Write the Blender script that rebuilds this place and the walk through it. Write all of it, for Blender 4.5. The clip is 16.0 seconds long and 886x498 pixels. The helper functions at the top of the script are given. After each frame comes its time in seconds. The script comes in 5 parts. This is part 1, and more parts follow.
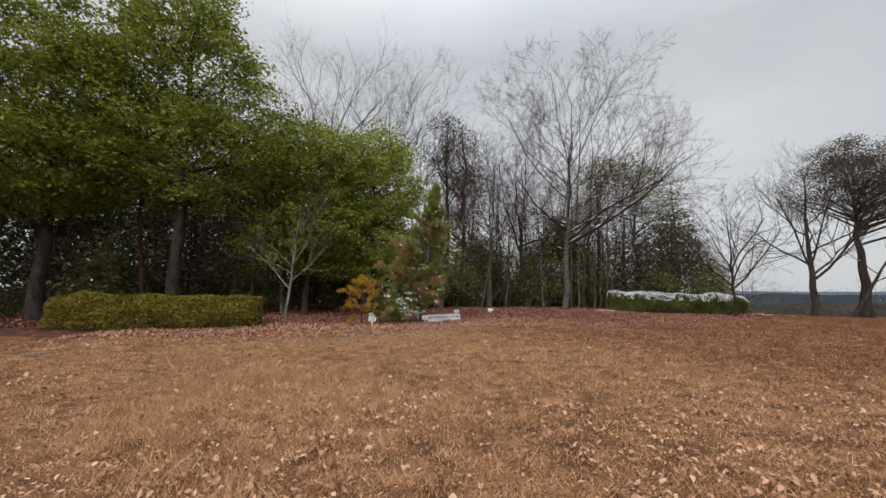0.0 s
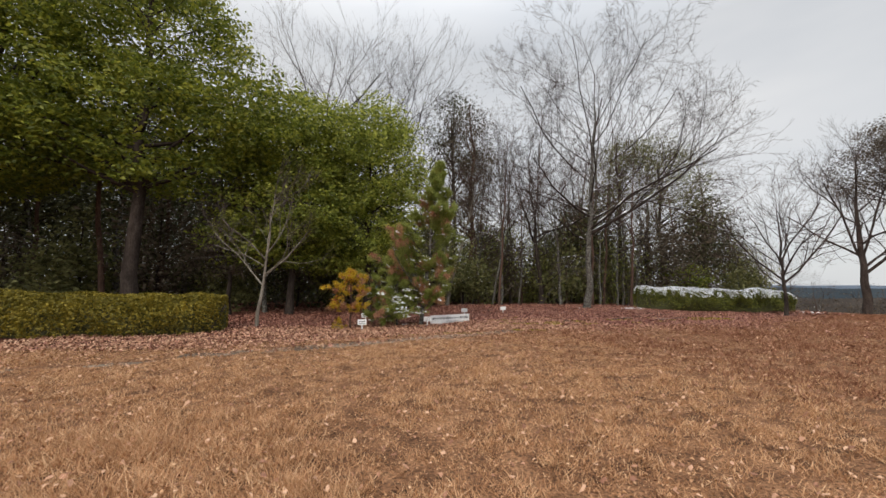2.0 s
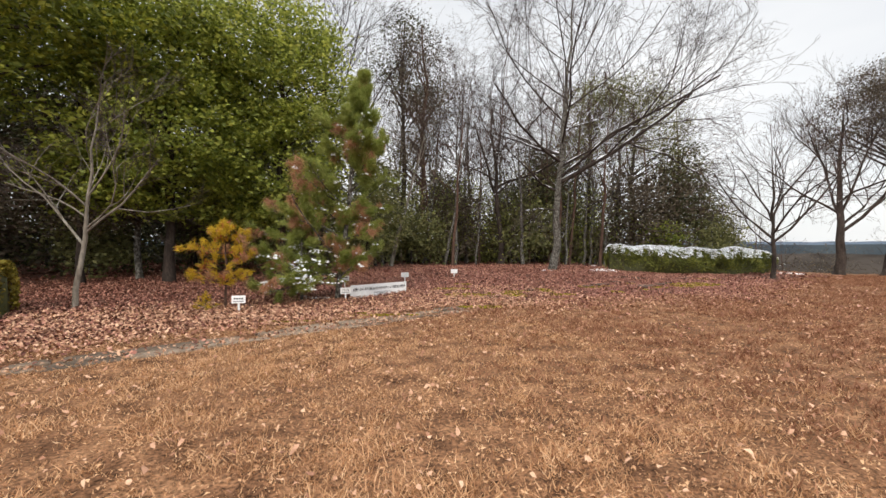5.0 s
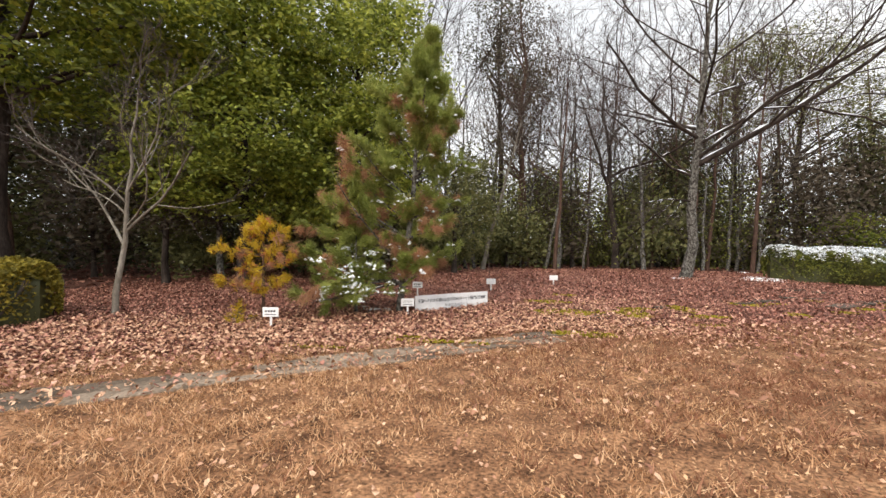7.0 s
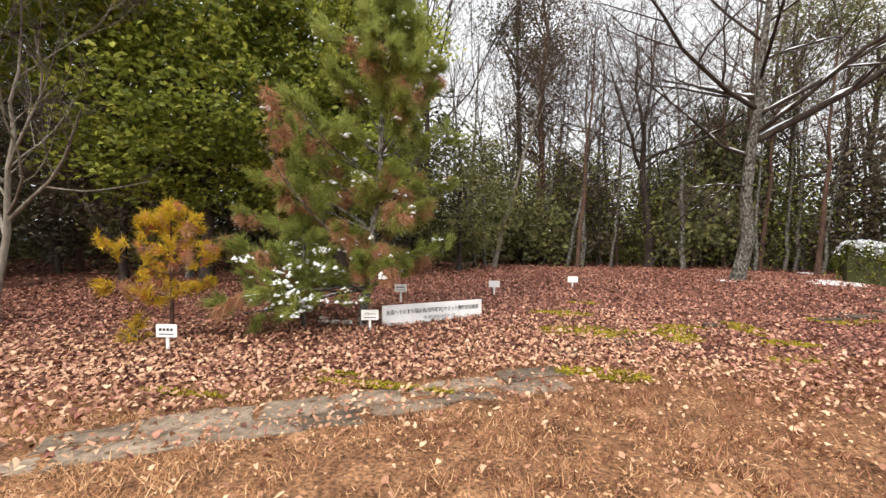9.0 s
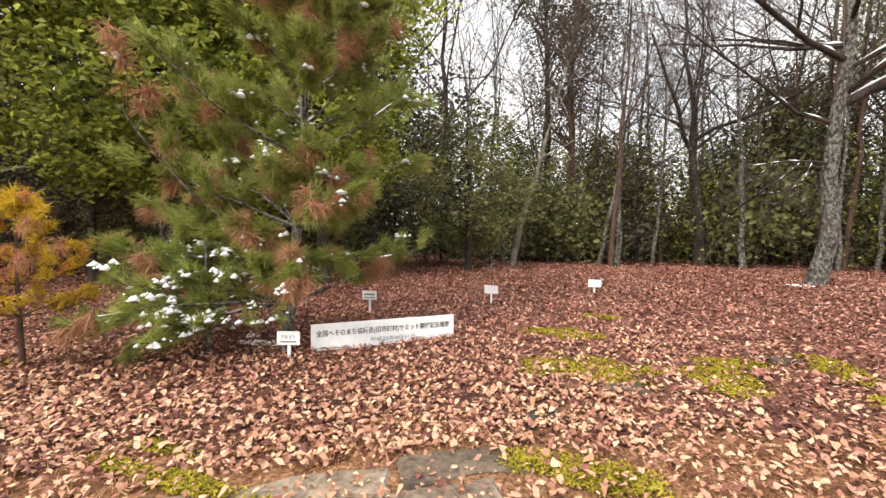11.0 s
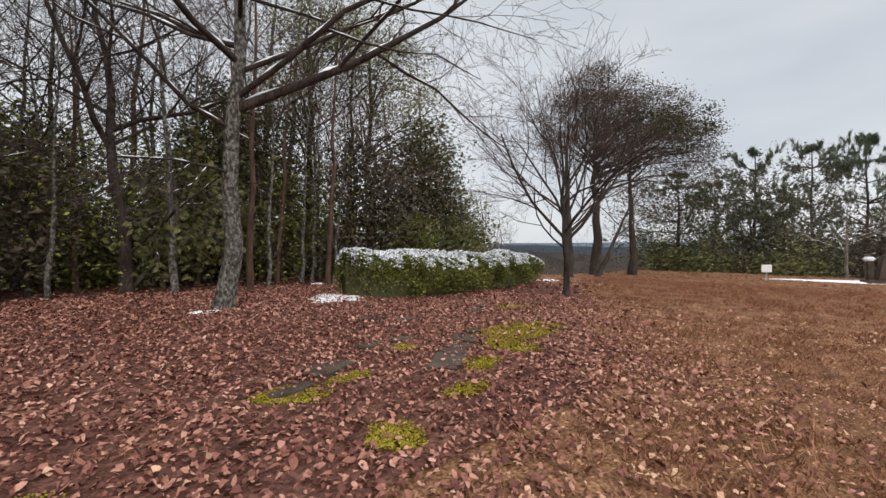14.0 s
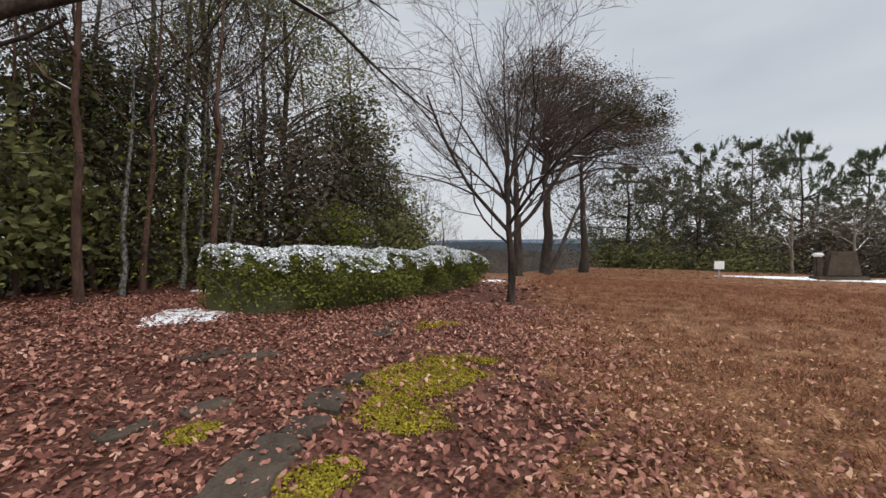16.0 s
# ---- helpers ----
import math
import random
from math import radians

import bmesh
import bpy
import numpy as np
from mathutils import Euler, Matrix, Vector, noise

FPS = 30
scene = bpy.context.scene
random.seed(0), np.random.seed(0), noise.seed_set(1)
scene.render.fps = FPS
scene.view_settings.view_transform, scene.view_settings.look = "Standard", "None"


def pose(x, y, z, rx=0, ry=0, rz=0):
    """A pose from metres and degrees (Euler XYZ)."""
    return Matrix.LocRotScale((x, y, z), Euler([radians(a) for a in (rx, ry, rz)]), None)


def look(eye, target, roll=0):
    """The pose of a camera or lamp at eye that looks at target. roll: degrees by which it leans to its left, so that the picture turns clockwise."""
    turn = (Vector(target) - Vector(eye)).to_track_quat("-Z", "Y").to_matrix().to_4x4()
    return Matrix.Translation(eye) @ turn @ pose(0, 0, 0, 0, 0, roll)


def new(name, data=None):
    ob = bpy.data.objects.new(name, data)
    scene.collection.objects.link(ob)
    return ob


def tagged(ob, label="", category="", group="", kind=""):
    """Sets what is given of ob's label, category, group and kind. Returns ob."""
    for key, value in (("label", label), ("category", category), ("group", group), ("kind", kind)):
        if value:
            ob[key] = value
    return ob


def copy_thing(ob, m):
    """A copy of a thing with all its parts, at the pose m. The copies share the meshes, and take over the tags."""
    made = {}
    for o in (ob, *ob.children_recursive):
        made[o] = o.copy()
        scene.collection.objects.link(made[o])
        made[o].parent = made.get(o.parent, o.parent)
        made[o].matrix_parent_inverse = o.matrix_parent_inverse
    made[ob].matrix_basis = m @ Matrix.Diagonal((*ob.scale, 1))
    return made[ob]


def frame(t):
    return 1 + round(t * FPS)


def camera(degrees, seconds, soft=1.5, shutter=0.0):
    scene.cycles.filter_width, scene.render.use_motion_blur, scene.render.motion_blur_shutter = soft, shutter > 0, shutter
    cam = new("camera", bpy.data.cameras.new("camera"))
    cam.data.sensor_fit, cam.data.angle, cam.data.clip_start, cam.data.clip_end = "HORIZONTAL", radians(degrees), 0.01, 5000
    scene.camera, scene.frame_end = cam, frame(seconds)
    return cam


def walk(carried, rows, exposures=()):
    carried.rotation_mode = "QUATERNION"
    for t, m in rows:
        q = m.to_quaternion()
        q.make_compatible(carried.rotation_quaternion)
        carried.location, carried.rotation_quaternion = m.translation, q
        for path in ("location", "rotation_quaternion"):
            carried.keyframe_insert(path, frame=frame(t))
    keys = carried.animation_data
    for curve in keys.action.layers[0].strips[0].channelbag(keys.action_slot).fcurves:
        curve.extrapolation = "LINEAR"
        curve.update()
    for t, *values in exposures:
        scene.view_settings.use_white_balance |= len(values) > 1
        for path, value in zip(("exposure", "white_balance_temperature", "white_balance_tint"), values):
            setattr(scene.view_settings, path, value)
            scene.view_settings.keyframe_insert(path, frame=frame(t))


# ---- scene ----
cam = camera(93.4, 16.0)
PATH = [
    (0, (0.404, 1.378, 1.157), (0.429, 3.366, 1.372), 0.2),
    (0.5, (0.425, 2.054, 1.177), (0.444, 4.043, 1.387), 0.2),
    (1, (0.415, 2.732, 1.195), (0.425, 4.722, 1.401), 0.2),
    (1.5, (0.456, 3.409, 1.212), (0.454, 5.399, 1.413), 0.1),
    (2, (0.477, 4.056, 1.235), (0.47, 6.047, 1.424), 0.1),
    (2.5, (0.584, 4.689, 1.248), (0.604, 6.683, 1.406), 0.1),
    (3, (0.68, 5.309, 1.288), (0.785, 7.303, 1.397), 0.1),
    (3.5, (0.839, 5.901, 1.285), (1.047, 7.89, 1.341), 0.2),
    (3.7, (0.893, 6.15, 1.321), (1.135, 8.135, 1.357), 0.2),
    (5.8, (1.616, 8.651, 1.389), (1.604, 10.65, 1.356), 0.3),
    (6, (1.654, 8.896, 1.379), (1.573, 10.895, 1.346), 0.3),
    (6.5, (1.823, 9.456, 1.381), (1.588, 11.442, 1.353), 0.3),
    (7, (1.923, 10.019, 1.38), (1.588, 11.99, 1.354), 0.3),
    (7.5, (2.049, 10.568, 1.377), (1.662, 12.53, 1.347), 0.3),
    (8, (2.182, 11.11, 1.409), (1.766, 13.066, 1.366), 0.3),
    (8.5, (2.227, 11.628, 1.418), (1.797, 13.581, 1.366), 0.3),
    (8.7, (2.273, 11.823, 1.398), (1.837, 13.774, 1.344), 0.4),
    (10.8, (2.907, 13.889, 1.405), (2.221, 15.765, 1.319), 0.1),
    (11, (3.0, 14.073, 1.427), (2.338, 15.958, 1.338), 0.1),
    (11.5, (3.152, 14.541, 1.417), (2.743, 16.496, 1.335), 0.2),
    (12, (3.477, 14.941, 1.418), (3.603, 16.936, 1.359), 0.2),
    (12.5, (3.949, 15.34, 1.404), (4.63, 17.221, 1.374), 0.0),
    (13, (4.442, 15.754, 1.422), (5.481, 17.463, 1.408), -0.1),
    (13.5, (4.987, 16.152, 1.416), (6.208, 17.736, 1.407), -0.3),
    (14, (5.547, 16.485, 1.417), (6.862, 17.992, 1.406), -0.3),
    (14.5, (6.132, 16.793, 1.412), (7.499, 18.252, 1.395), -0.4),
    (15, (6.716, 17.127, 1.408), (8.121, 18.551, 1.386), -0.4),
    (15.5, (7.308, 17.461, 1.401), (8.743, 18.853, 1.372), -0.4),
    (16, (7.85, 17.758, 1.391), (9.32, 19.114, 1.363), -0.4),
]
walk(cam, [(t, look(eye, target, roll)) for t, eye, target, roll in PATH],
     exposures=[(0, -0.22, 6600, 10), (2, -0.02, 6750, 10), (3.5, 0.2, 6800, 10), (6, 0.5, 6850, 10), (8.5, 0.74, 6900, 10), (11, 1.03, 7000, 10), (12, 0.85, 6950, 10), (12.5, 0.6, 6800, 10), (13, 0.28, 6600, 10), (14, 0.05, 6560, 10), (16, -0.1, 6500, 10)])

# ---- world and light: an overcast winter sky ----
world = bpy.data.worlds.new("overcast_sky")
scene.world = world
world.use_nodes = True
wn, wl = world.node_tree.nodes, world.node_tree.links
wn.clear()
w_out = wn.new("ShaderNodeOutputWorld")
w_bg = wn.new("ShaderNodeBackground")
w_sky = wn.new("ShaderNodeTexSky")
w_sky.sky_type = 'NISHITA'
w_sky.sun_disc = False
w_sky.sun_elevation = radians(32)
w_sky.sun_rotation = radians(200)
w_co = wn.new("ShaderNodeTexCoord")
w_map = wn.new("ShaderNodeMapping")
w_map.inputs["Scale"].default_value = (1.0, 1.0, 3.2)
w_noise = wn.new("ShaderNodeTexNoise")
w_noise.inputs["Scale"].default_value = 1.5
w_noise.inputs["Detail"].default_value = 4.0
w_noise.inputs["Roughness"].default_value = 0.48
w_ramp = wn.new("ShaderNodeValToRGB")
w_ramp.color_ramp.elements[0].position, w_ramp.color_ramp.elements[0].color = 0.3, (6.3, 6.75, 7.4, 1)
w_ramp.color_ramp.elements[1].position, w_ramp.color_ramp.elements[1].color = 0.7, (8.8, 9.0, 9.3, 1)
w_mix = wn.new("ShaderNodeMixRGB")
w_mix.inputs[0].default_value = 0.9
wl.new(w_co.outputs["Generated"], w_map.inputs["Vector"])
wl.new(w_map.outputs["Vector"], w_noise.inputs["Vector"])
wl.new(w_noise.outputs["Fac"], w_ramp.inputs["Fac"])
wl.new(w_sky.outputs["Color"], w_mix.inputs[1])
wl.new(w_ramp.outputs["Color"], w_mix.inputs[2])
w_sep = wn.new("ShaderNodeSeparateXYZ")
wl.new(w_co.outputs["Generated"], w_sep.inputs["Vector"])
w_zen = wn.new("ShaderNodeMapRange")  # an overcast sky is about three times brighter at the zenith
w_zen.inputs["From Min"].default_value, w_zen.inputs["From Max"].default_value = 0.5, 1.0
w_zen.inputs["To Min"].default_value, w_zen.inputs["To Max"].default_value = 1.0, 3.2
wl.new(w_sep.outputs["Z"], w_zen.inputs["Value"])
w_mul = wn.new("ShaderNodeVectorMath")
w_mul.operation = 'SCALE'
wl.new(w_mix.outputs["Color"], w_mul.inputs[0])
wl.new(w_zen.outputs["Result"], w_mul.inputs["Scale"])
wl.new(w_mul.outputs["Vector"], w_bg.inputs["Color"])
w_bg.inputs["Strength"].default_value = 0.095
wl.new(w_bg.outputs["Background"], w_out.inputs["Surface"])

sun_data = bpy.data.lights.new("sun", 'SUN')
sun_data.energy, sun_data.angle, sun_data.color = 1.5, radians(16), (1.0, 0.95, 0.88)
sun = new("sun", sun_data)
sun.matrix_world = look((-14, -40, 30), (0, 0, 0))


# ---- materials ----
def material(name, stops, scale=4.0, rough=0.9, detail=4.0, island=0.0, bump=0.0, bump_scale=40.0, spec=0.25,
             fine=None, object_random=0.0, space="Object", subsurface=0.0, stretch=(1, 1, 1)):
    """stops: (position, colour) rows for the large variation; fine: (scale, strength) of a second, finer darkening grain;
    island: how far each loose piece takes its own place on the ramp."""
    m = bpy.data.materials.new(name)
    m.use_nodes = True
    n, l = m.node_tree.nodes, m.node_tree.links
    b = n["Principled BSDF"]
    b.inputs["Roughness"].default_value = rough
    b.inputs["Specular IOR Level"].default_value = spec
    co = n.new("ShaderNodeTexCoord")
    mp = n.new("ShaderNodeMapping")
    mp.inputs["Scale"].default_value = stretch
    l.new(co.outputs[space], mp.inputs["Vector"])
    t = n.new("ShaderNodeTexNoise")
    t.inputs["Scale"].default_value, t.inputs["Detail"].default_value = scale, detail
    l.new(mp.outputs["Vector"], t.inputs["Vector"])
    value = t.outputs["Fac"]
    if island:
        geo = n.new("ShaderNodeNewGeometry")
        mix = n.new("ShaderNodeMix")
        mix.inputs[0].default_value = island
        l.new(value, mix.inputs[2])
        l.new(geo.outputs["Random Per Island"], mix.inputs[3])
        value = mix.outputs[0]
    if object_random:
        info = n.new("ShaderNodeObjectInfo")
        mix = n.new("ShaderNodeMix")
        mix.inputs[0].default_value = object_random
        l.new(value, mix.inputs[2])
        l.new(info.outputs["Random"], mix.inputs[3])
        value = mix.outputs[0]
    r = n.new("ShaderNodeValToRGB")
    e = r.color_ramp.elements
    while len(e) < len(stops):
        e.new(0.5)
    for k, (p, c) in enumerate(stops):
        e[k].position, e[k].color = p, (*c, 1)
    l.new(value, r.inputs["Fac"])
    colour = r.outputs["Color"]
    if fine:
        f = n.new("ShaderNodeTexNoise")
        f.inputs["Scale"].default_value, f.inputs["Detail"].default_value = fine[0], 3.0
        l.new(mp.outputs["Vector"], f.inputs["Vector"])
        fr = n.new("ShaderNodeMapRange")
        fr.inputs["From Min"].default_value, fr.inputs["From Max"].default_value = 0.3, 0.7
        fr.inputs["To Min"].default_value, fr.inputs["To Max"].default_value = 1 - fine[1], 1 + fine[1] * 0.6
        l.new(f.outputs["Fac"], fr.inputs["Value"])
        mul = n.new("ShaderNodeVectorMath")
        mul.operation = 'SCALE'
        l.new(colour, mul.inputs[0])
        l.new(fr.outputs["Result"], mul.inputs["Scale"])
        colour = mul.outputs["Vector"]
    l.new(colour, b.inputs["Base Color"])
    if bump:
        bt = n.new("ShaderNodeTexNoise")
        bt.inputs["Scale"].default_value, bt.inputs["Detail"].default_value = bump_scale, 4.0
        l.new(mp.outputs["Vector"], bt.inputs["Vector"])
        bp = n.new("ShaderNodeBump")
        bp.inputs["Strength"].default_value, bp.inputs["Distance"].default_value = bump, 0.02
        l.new(bt.outputs["Fac"], bp.inputs["Height"])
        l.new(bp.outputs["Normal"], b.inputs["Normal"])
    if subsurface:
        tr = n.new("ShaderNodeBsdfTranslucent")
        l.new(colour, tr.inputs["Color"])
        ms = n.new("ShaderNodeMixShader")
        ms.inputs[0].default_value = subsurface
        l.new(b.outputs[0], ms.inputs[1])
        l.new(tr.outputs[0], ms.inputs[2])
        l.new(ms.outputs[0], n["Material Output"].inputs["Surface"])
    return m


M_SOIL = material("thatch_and_soil", [(0.28, (0.098, 0.047, 0.025)), (0.50, (0.215, 0.107, 0.056)), (0.72, (0.350, 0.186, 0.098))], 3.4, 0.97, 6, fine=(38, 0.75), bump=1.0, bump_scale=24, spec=0.1)
M_DEBRIS = material("dry_lawn_debris", [(0.05, (0.085, 0.040, 0.022)), (0.40, (0.33, 0.170, 0.088)), (0.75, (0.56, 0.33, 0.180)), (0.97, (0.76, 0.53, 0.330))], 1.2, 0.85, 3, island=0.7, spec=0.15)
# mould colour taken darker, so gaps between leaves hold painted shadow
M_MOULD = material("leaf_mould", [(0.25, (0.055, 0.025, 0.019)), (0.50, (0.120, 0.054, 0.039)), (0.75, (0.22, 0.108, 0.076))], 5.0, 0.95, 6, fine=(30, 0.6), bump=1.0, bump_scale=26, spec=0.1)
M_GRASS = material("dry_grass", [(0.15, (0.180, 0.088, 0.044)), (0.38, (0.43, 0.232, 0.120)), (0.58, (0.64, 0.388, 0.215)), (0.88, (0.88, 0.630, 0.400))], 4.2, 0.9, 3, island=0.42, spec=0.12, subsurface=0.25)
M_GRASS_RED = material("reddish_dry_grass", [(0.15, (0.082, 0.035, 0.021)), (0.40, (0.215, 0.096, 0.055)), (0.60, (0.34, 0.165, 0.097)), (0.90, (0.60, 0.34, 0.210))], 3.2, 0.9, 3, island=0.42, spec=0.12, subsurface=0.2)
M_LITTER = material("fallen_leaves", [(0.05, (0.062, 0.023, 0.017)), (0.32, (0.170, 0.063, 0.045)), (0.58, (0.315, 0.130, 0.092)), (0.82, (0.52, 0.265, 0.190)), (0.98, (0.80, 0.54, 0.41))], 0.6, 0.75, 3, island=0.72, fine=(60, 0.25), spec=0.25)
M_LITTER_PALE = material("pale_fallen_leaves", [(0.05, (0.20, 0.086, 0.053)), (0.40, (0.40, 0.202, 0.122)), (0.90, (0.68, 0.43, 0.28))], 0.6, 0.75, 3, island=0.75, fine=(60, 0.2))
M_MOSS = material("moss", [(0.20, (0.133, 0.102, 0.014)), (0.50, (0.326, 0.260, 0.030)), (0.80, (0.490, 0.408, 0.059))], 3.0, 0.95, 5, island=0.4, bump=0.8, bump_scale=90, spec=0.1)
M_STONE = material("path_stone", [(0.25, (0.085, 0.062, 0.044)), (0.50, (0.180, 0.133, 0.096)), (0.78, (0.33, 0.252, 0.185))], 2.6, 0.85, 6, fine=(30, 0.4), bump=0.6, bump_scale=22, object_random=0.4)
M_STONE_DARK = material("wet_stone", [(0.25, (0.038, 0.028, 0.021)), (0.75, (0.106, 0.080, 0.058))], 4, 0.85, 6, fine=(40, 0.3), bump=0.4, bump_scale=30, object_random=0.25)
M_BARK = material("grey_bark", [(0.32, (0.040, 0.034, 0.030)), (0.46, (0.095, 0.085, 0.074)), (0.56, (0.19, 0.18, 0.16)), (0.72, (0.34, 0.33, 0.30))], 19, 0.95, 7, fine=(70, 0.6), bump=1.0, bump_scale=34, spec=0.1, stretch=(1, 1, 0.62))
M_BARK_DARK = material("dark_bark", [(0.3, (0.028, 0.021, 0.018)), (0.7, (0.085, 0.066, 0.056))], 5, 0.95, 6, fine=(26, 0.4), bump=0.9, bump_scale=26, spec=0.1, stretch=(1, 1, 0.35))
M_BARK_PALE = material("pale_bark", [(0.25, (0.108, 0.091, 0.071)), (0.50, (0.202, 0.175, 0.143)), (0.75, (0.331, 0.301, 0.258))], 6, 0.95, 6, fine=(30, 0.3), bump=0.5, bump_scale=30, spec=0.1, stretch=(1, 1, 0.4))
M_BARK_RED = material("reddish_bark", [(0.25, (0.062, 0.037, 0.028)), (0.75, (0.167, 0.102, 0.077))], 6, 0.95, 6, fine=(30, 0.35), bump=0.6, bump_scale=30, spec=0.1, stretch=(1, 1, 0.3))
M_TWIG = material("twigs", [(0.25, (0.053, 0.041, 0.036)), (0.75, (0.118, 0.093, 0.084))], 3, 0.95, 3, spec=0.1)
M_TWIG_RED = material("reddish_twigs", [(0.25, (0.065, 0.043, 0.038)), (0.75, (0.137, 0.093, 0.081))], 3, 0.95, 3, spec=0.1)
M_SNOW = material("snow", [(0.20, (0.792, 0.816, 0.853)), (0.80, (0.920, 0.930, 0.930))], 6, 0.6, 4, bump=0.4, bump_scale=60, spec=0.3)
M_LEAF_OAK = material("olive_oak_leaves", [(0.15, (0.044, 0.064, 0.013)), (0.45, (0.145, 0.178, 0.024)), (0.68, (0.335, 0.345, 0.044)), (0.92, (0.62, 0.58, 0.100))], 0.9, 0.5, 4, island=0.4, spec=0.35, subsurface=0.45)
M_LEAF_GREEN = material("green_leaves", [(0.15, (0.058, 0.082, 0.018)), (0.48, (0.240, 0.280, 0.046)), (0.90, (0.66, 0.66, 0.130))], 0.9, 0.5, 4, island=0.45, spec=0.35, subsurface=0.5)
M_LEAF_OLIVE = material("dull_olive_leaves", [(0.12, (0.055, 0.058, 0.022)), (0.50, (0.160, 0.162, 0.060)), (0.90, (0.35, 0.335, 0.130))], 0.7, 0.55, 4, island=0.5, spec=0.3, subsurface=0.35)
# dark evergreen leaves; also painted shade inside hedges and deep in the wood
M_LEAF_DARK = material("dark_leaves_and_shade", [(0.10, (0.020, 0.022, 0.010)), (0.50, (0.062, 0.064, 0.024)), (0.92, (0.150, 0.145, 0.055))], 0.6, 0.55, 4, island=0.5, spec=0.3, subsurface=0.25)
M_LEAF_BROWN = material("brownish_leaves", [(0.10, (0.040, 0.031, 0.021)), (0.50, (0.110, 0.085, 0.058)), (0.92, (0.23, 0.185, 0.130))], 0.6, 0.6, 4, island=0.5, spec=0.25, subsurface=0.25)
M_LEAF_HEDGE = material("hedge_leaves", [(0.08, (0.060, 0.052, 0.012)), (0.45, (0.175, 0.143, 0.021)), (0.80, (0.37, 0.275, 0.036)), (0.97, (0.46, 0.235, 0.070))], 1.4, 0.6, 4, island=0.45, spec=0.25, subsurface=0.25)
M_LEAF_HEDGE_DARK = material("dark_hedge_leaves", [(0.12, (0.036, 0.043, 0.015)), (0.50, (0.135, 0.148, 0.034)), (0.92, (0.36, 0.35, 0.062))], 1.6, 0.6, 4, island=0.45, spec=0.25, subsurface=0.25)
M_NEEDLE = material("pine_needles", [(0.15, (0.085, 0.115, 0.025)), (0.48, (0.260, 0.300, 0.068)), (0.90, (0.58, 0.58, 0.180))], 1.6, 0.55, 3, island=0.4, spec=0.3, subsurface=0.45)
M_NEEDLE_FAR = material("far_pine_needles", [(0.10, (0.040, 0.058, 0.034)), (0.50, (0.095, 0.125, 0.072)), (0.92, (0.19, 0.21, 0.120))], 0.5, 0.6, 3, island=0.5, spec=0.25, subsurface=0.3)
M_NEEDLE_DEAD = material("dead_pine_needles", [(0.10, (0.23, 0.108, 0.058)), (0.50, (0.43, 0.222, 0.120)), (0.95, (0.66, 0.41, 0.25))], 2, 0.7, 3, island=0.5, spec=0.2, subsurface=0.3)
M_NEEDLE_GOLD = material("golden_pine_needles", [(0.10, (0.284, 0.169, 0.015)), (0.50, (0.539, 0.364, 0.030)), (0.95, (0.780, 0.585, 0.060))], 2, 0.6, 3, island=0.5, spec=0.2, subsurface=0.3)
M_NEEDLE_RED = material("red_pine_needles", [(0.10, (0.300, 0.060, 0.036)), (0.50, (0.525, 0.144, 0.084)), (0.95, (0.688, 0.264, 0.144))], 2, 0.6, 3, island=0.5, spec=0.2, subsurface=0.3)
M_WHITE = material("white_paint", [(0.3, (0.80, 0.80, 0.80)), (0.7, (0.88, 0.88, 0.87))], 3, 0.45, 4, fine=(12, 0.05))
M_INK = material("black_lettering", [(0.3, (0.02, 0.02, 0.022)), (0.7, (0.035, 0.035, 0.038))], 8, 0.5)
M_INK_GREY = material("grey_lettering", [(0.3, (0.16, 0.16, 0.17)), (0.7, (0.24, 0.24, 0.25))], 8, 0.5)
M_METAL = material("galvanised_metal", [(0.3, (0.30, 0.31, 0.32)), (0.7, (0.42, 0.43, 0.44))], 5, 0.5)
M_WOOD_DARK = material("weathered_wood", [(0.3, (0.05, 0.04, 0.034)), (0.7, (0.12, 0.10, 0.085))], 5, 0.9, 5, fine=(30, 0.3), stretch=(1, 1, 0.2))
# the blue in both hill colours is distance haze, painted into the base
M_HILL = material("far_wooded_hills_haze_tint", [(0.30, (0.033, 0.043, 0.051)), (0.70, (0.051, 0.060, 0.065))], 0.01, 1.0, 6, spec=0.0)
M_HILL_FAR = material("farthest_hills_haze_blue", [(0.30, (0.096, 0.124, 0.160)), (0.70, (0.128, 0.152, 0.188))], 0.004, 1.0, 6, spec=0.0)
M_SCRUB = material("valley_scrub", [(0.30, (0.033, 0.028, 0.024)), (0.70, (0.066, 0.055, 0.047))], 0.08, 1.0, 6, spec=0.0)


# ---- mesh helpers ----
def mesh_object(name, verts, faces, mat, parent=None, smooth=False, label=""):
    me = bpy.data.meshes.new(name)
    if isinstance(faces, list) and len({len(f) for f in faces}) != 1:
        me.from_pydata(verts if isinstance(verts, list) else verts.tolist(), [], faces)
    else:
        v, f = np.asarray(verts, np.float32).reshape(-1, 3), np.asarray(faces, np.int32)
        me.vertices.add(len(v))
        me.vertices.foreach_set("co", v.ravel())
        me.loops.add(f.size)
        me.loops.foreach_set("vertex_index", f.ravel())
        me.polygons.add(len(f))
        me.polygons.foreach_set("loop_start", np.arange(len(f), dtype=np.int32) * f.shape[1])
        me.update(calc_edges=True)
    me.materials.append(mat)
    if smooth:
        me.shade_smooth()
    ob = new(name, me)
    if parent:
        ob.parent = parent
    if label:
        tagged(ob, label)
    return ob


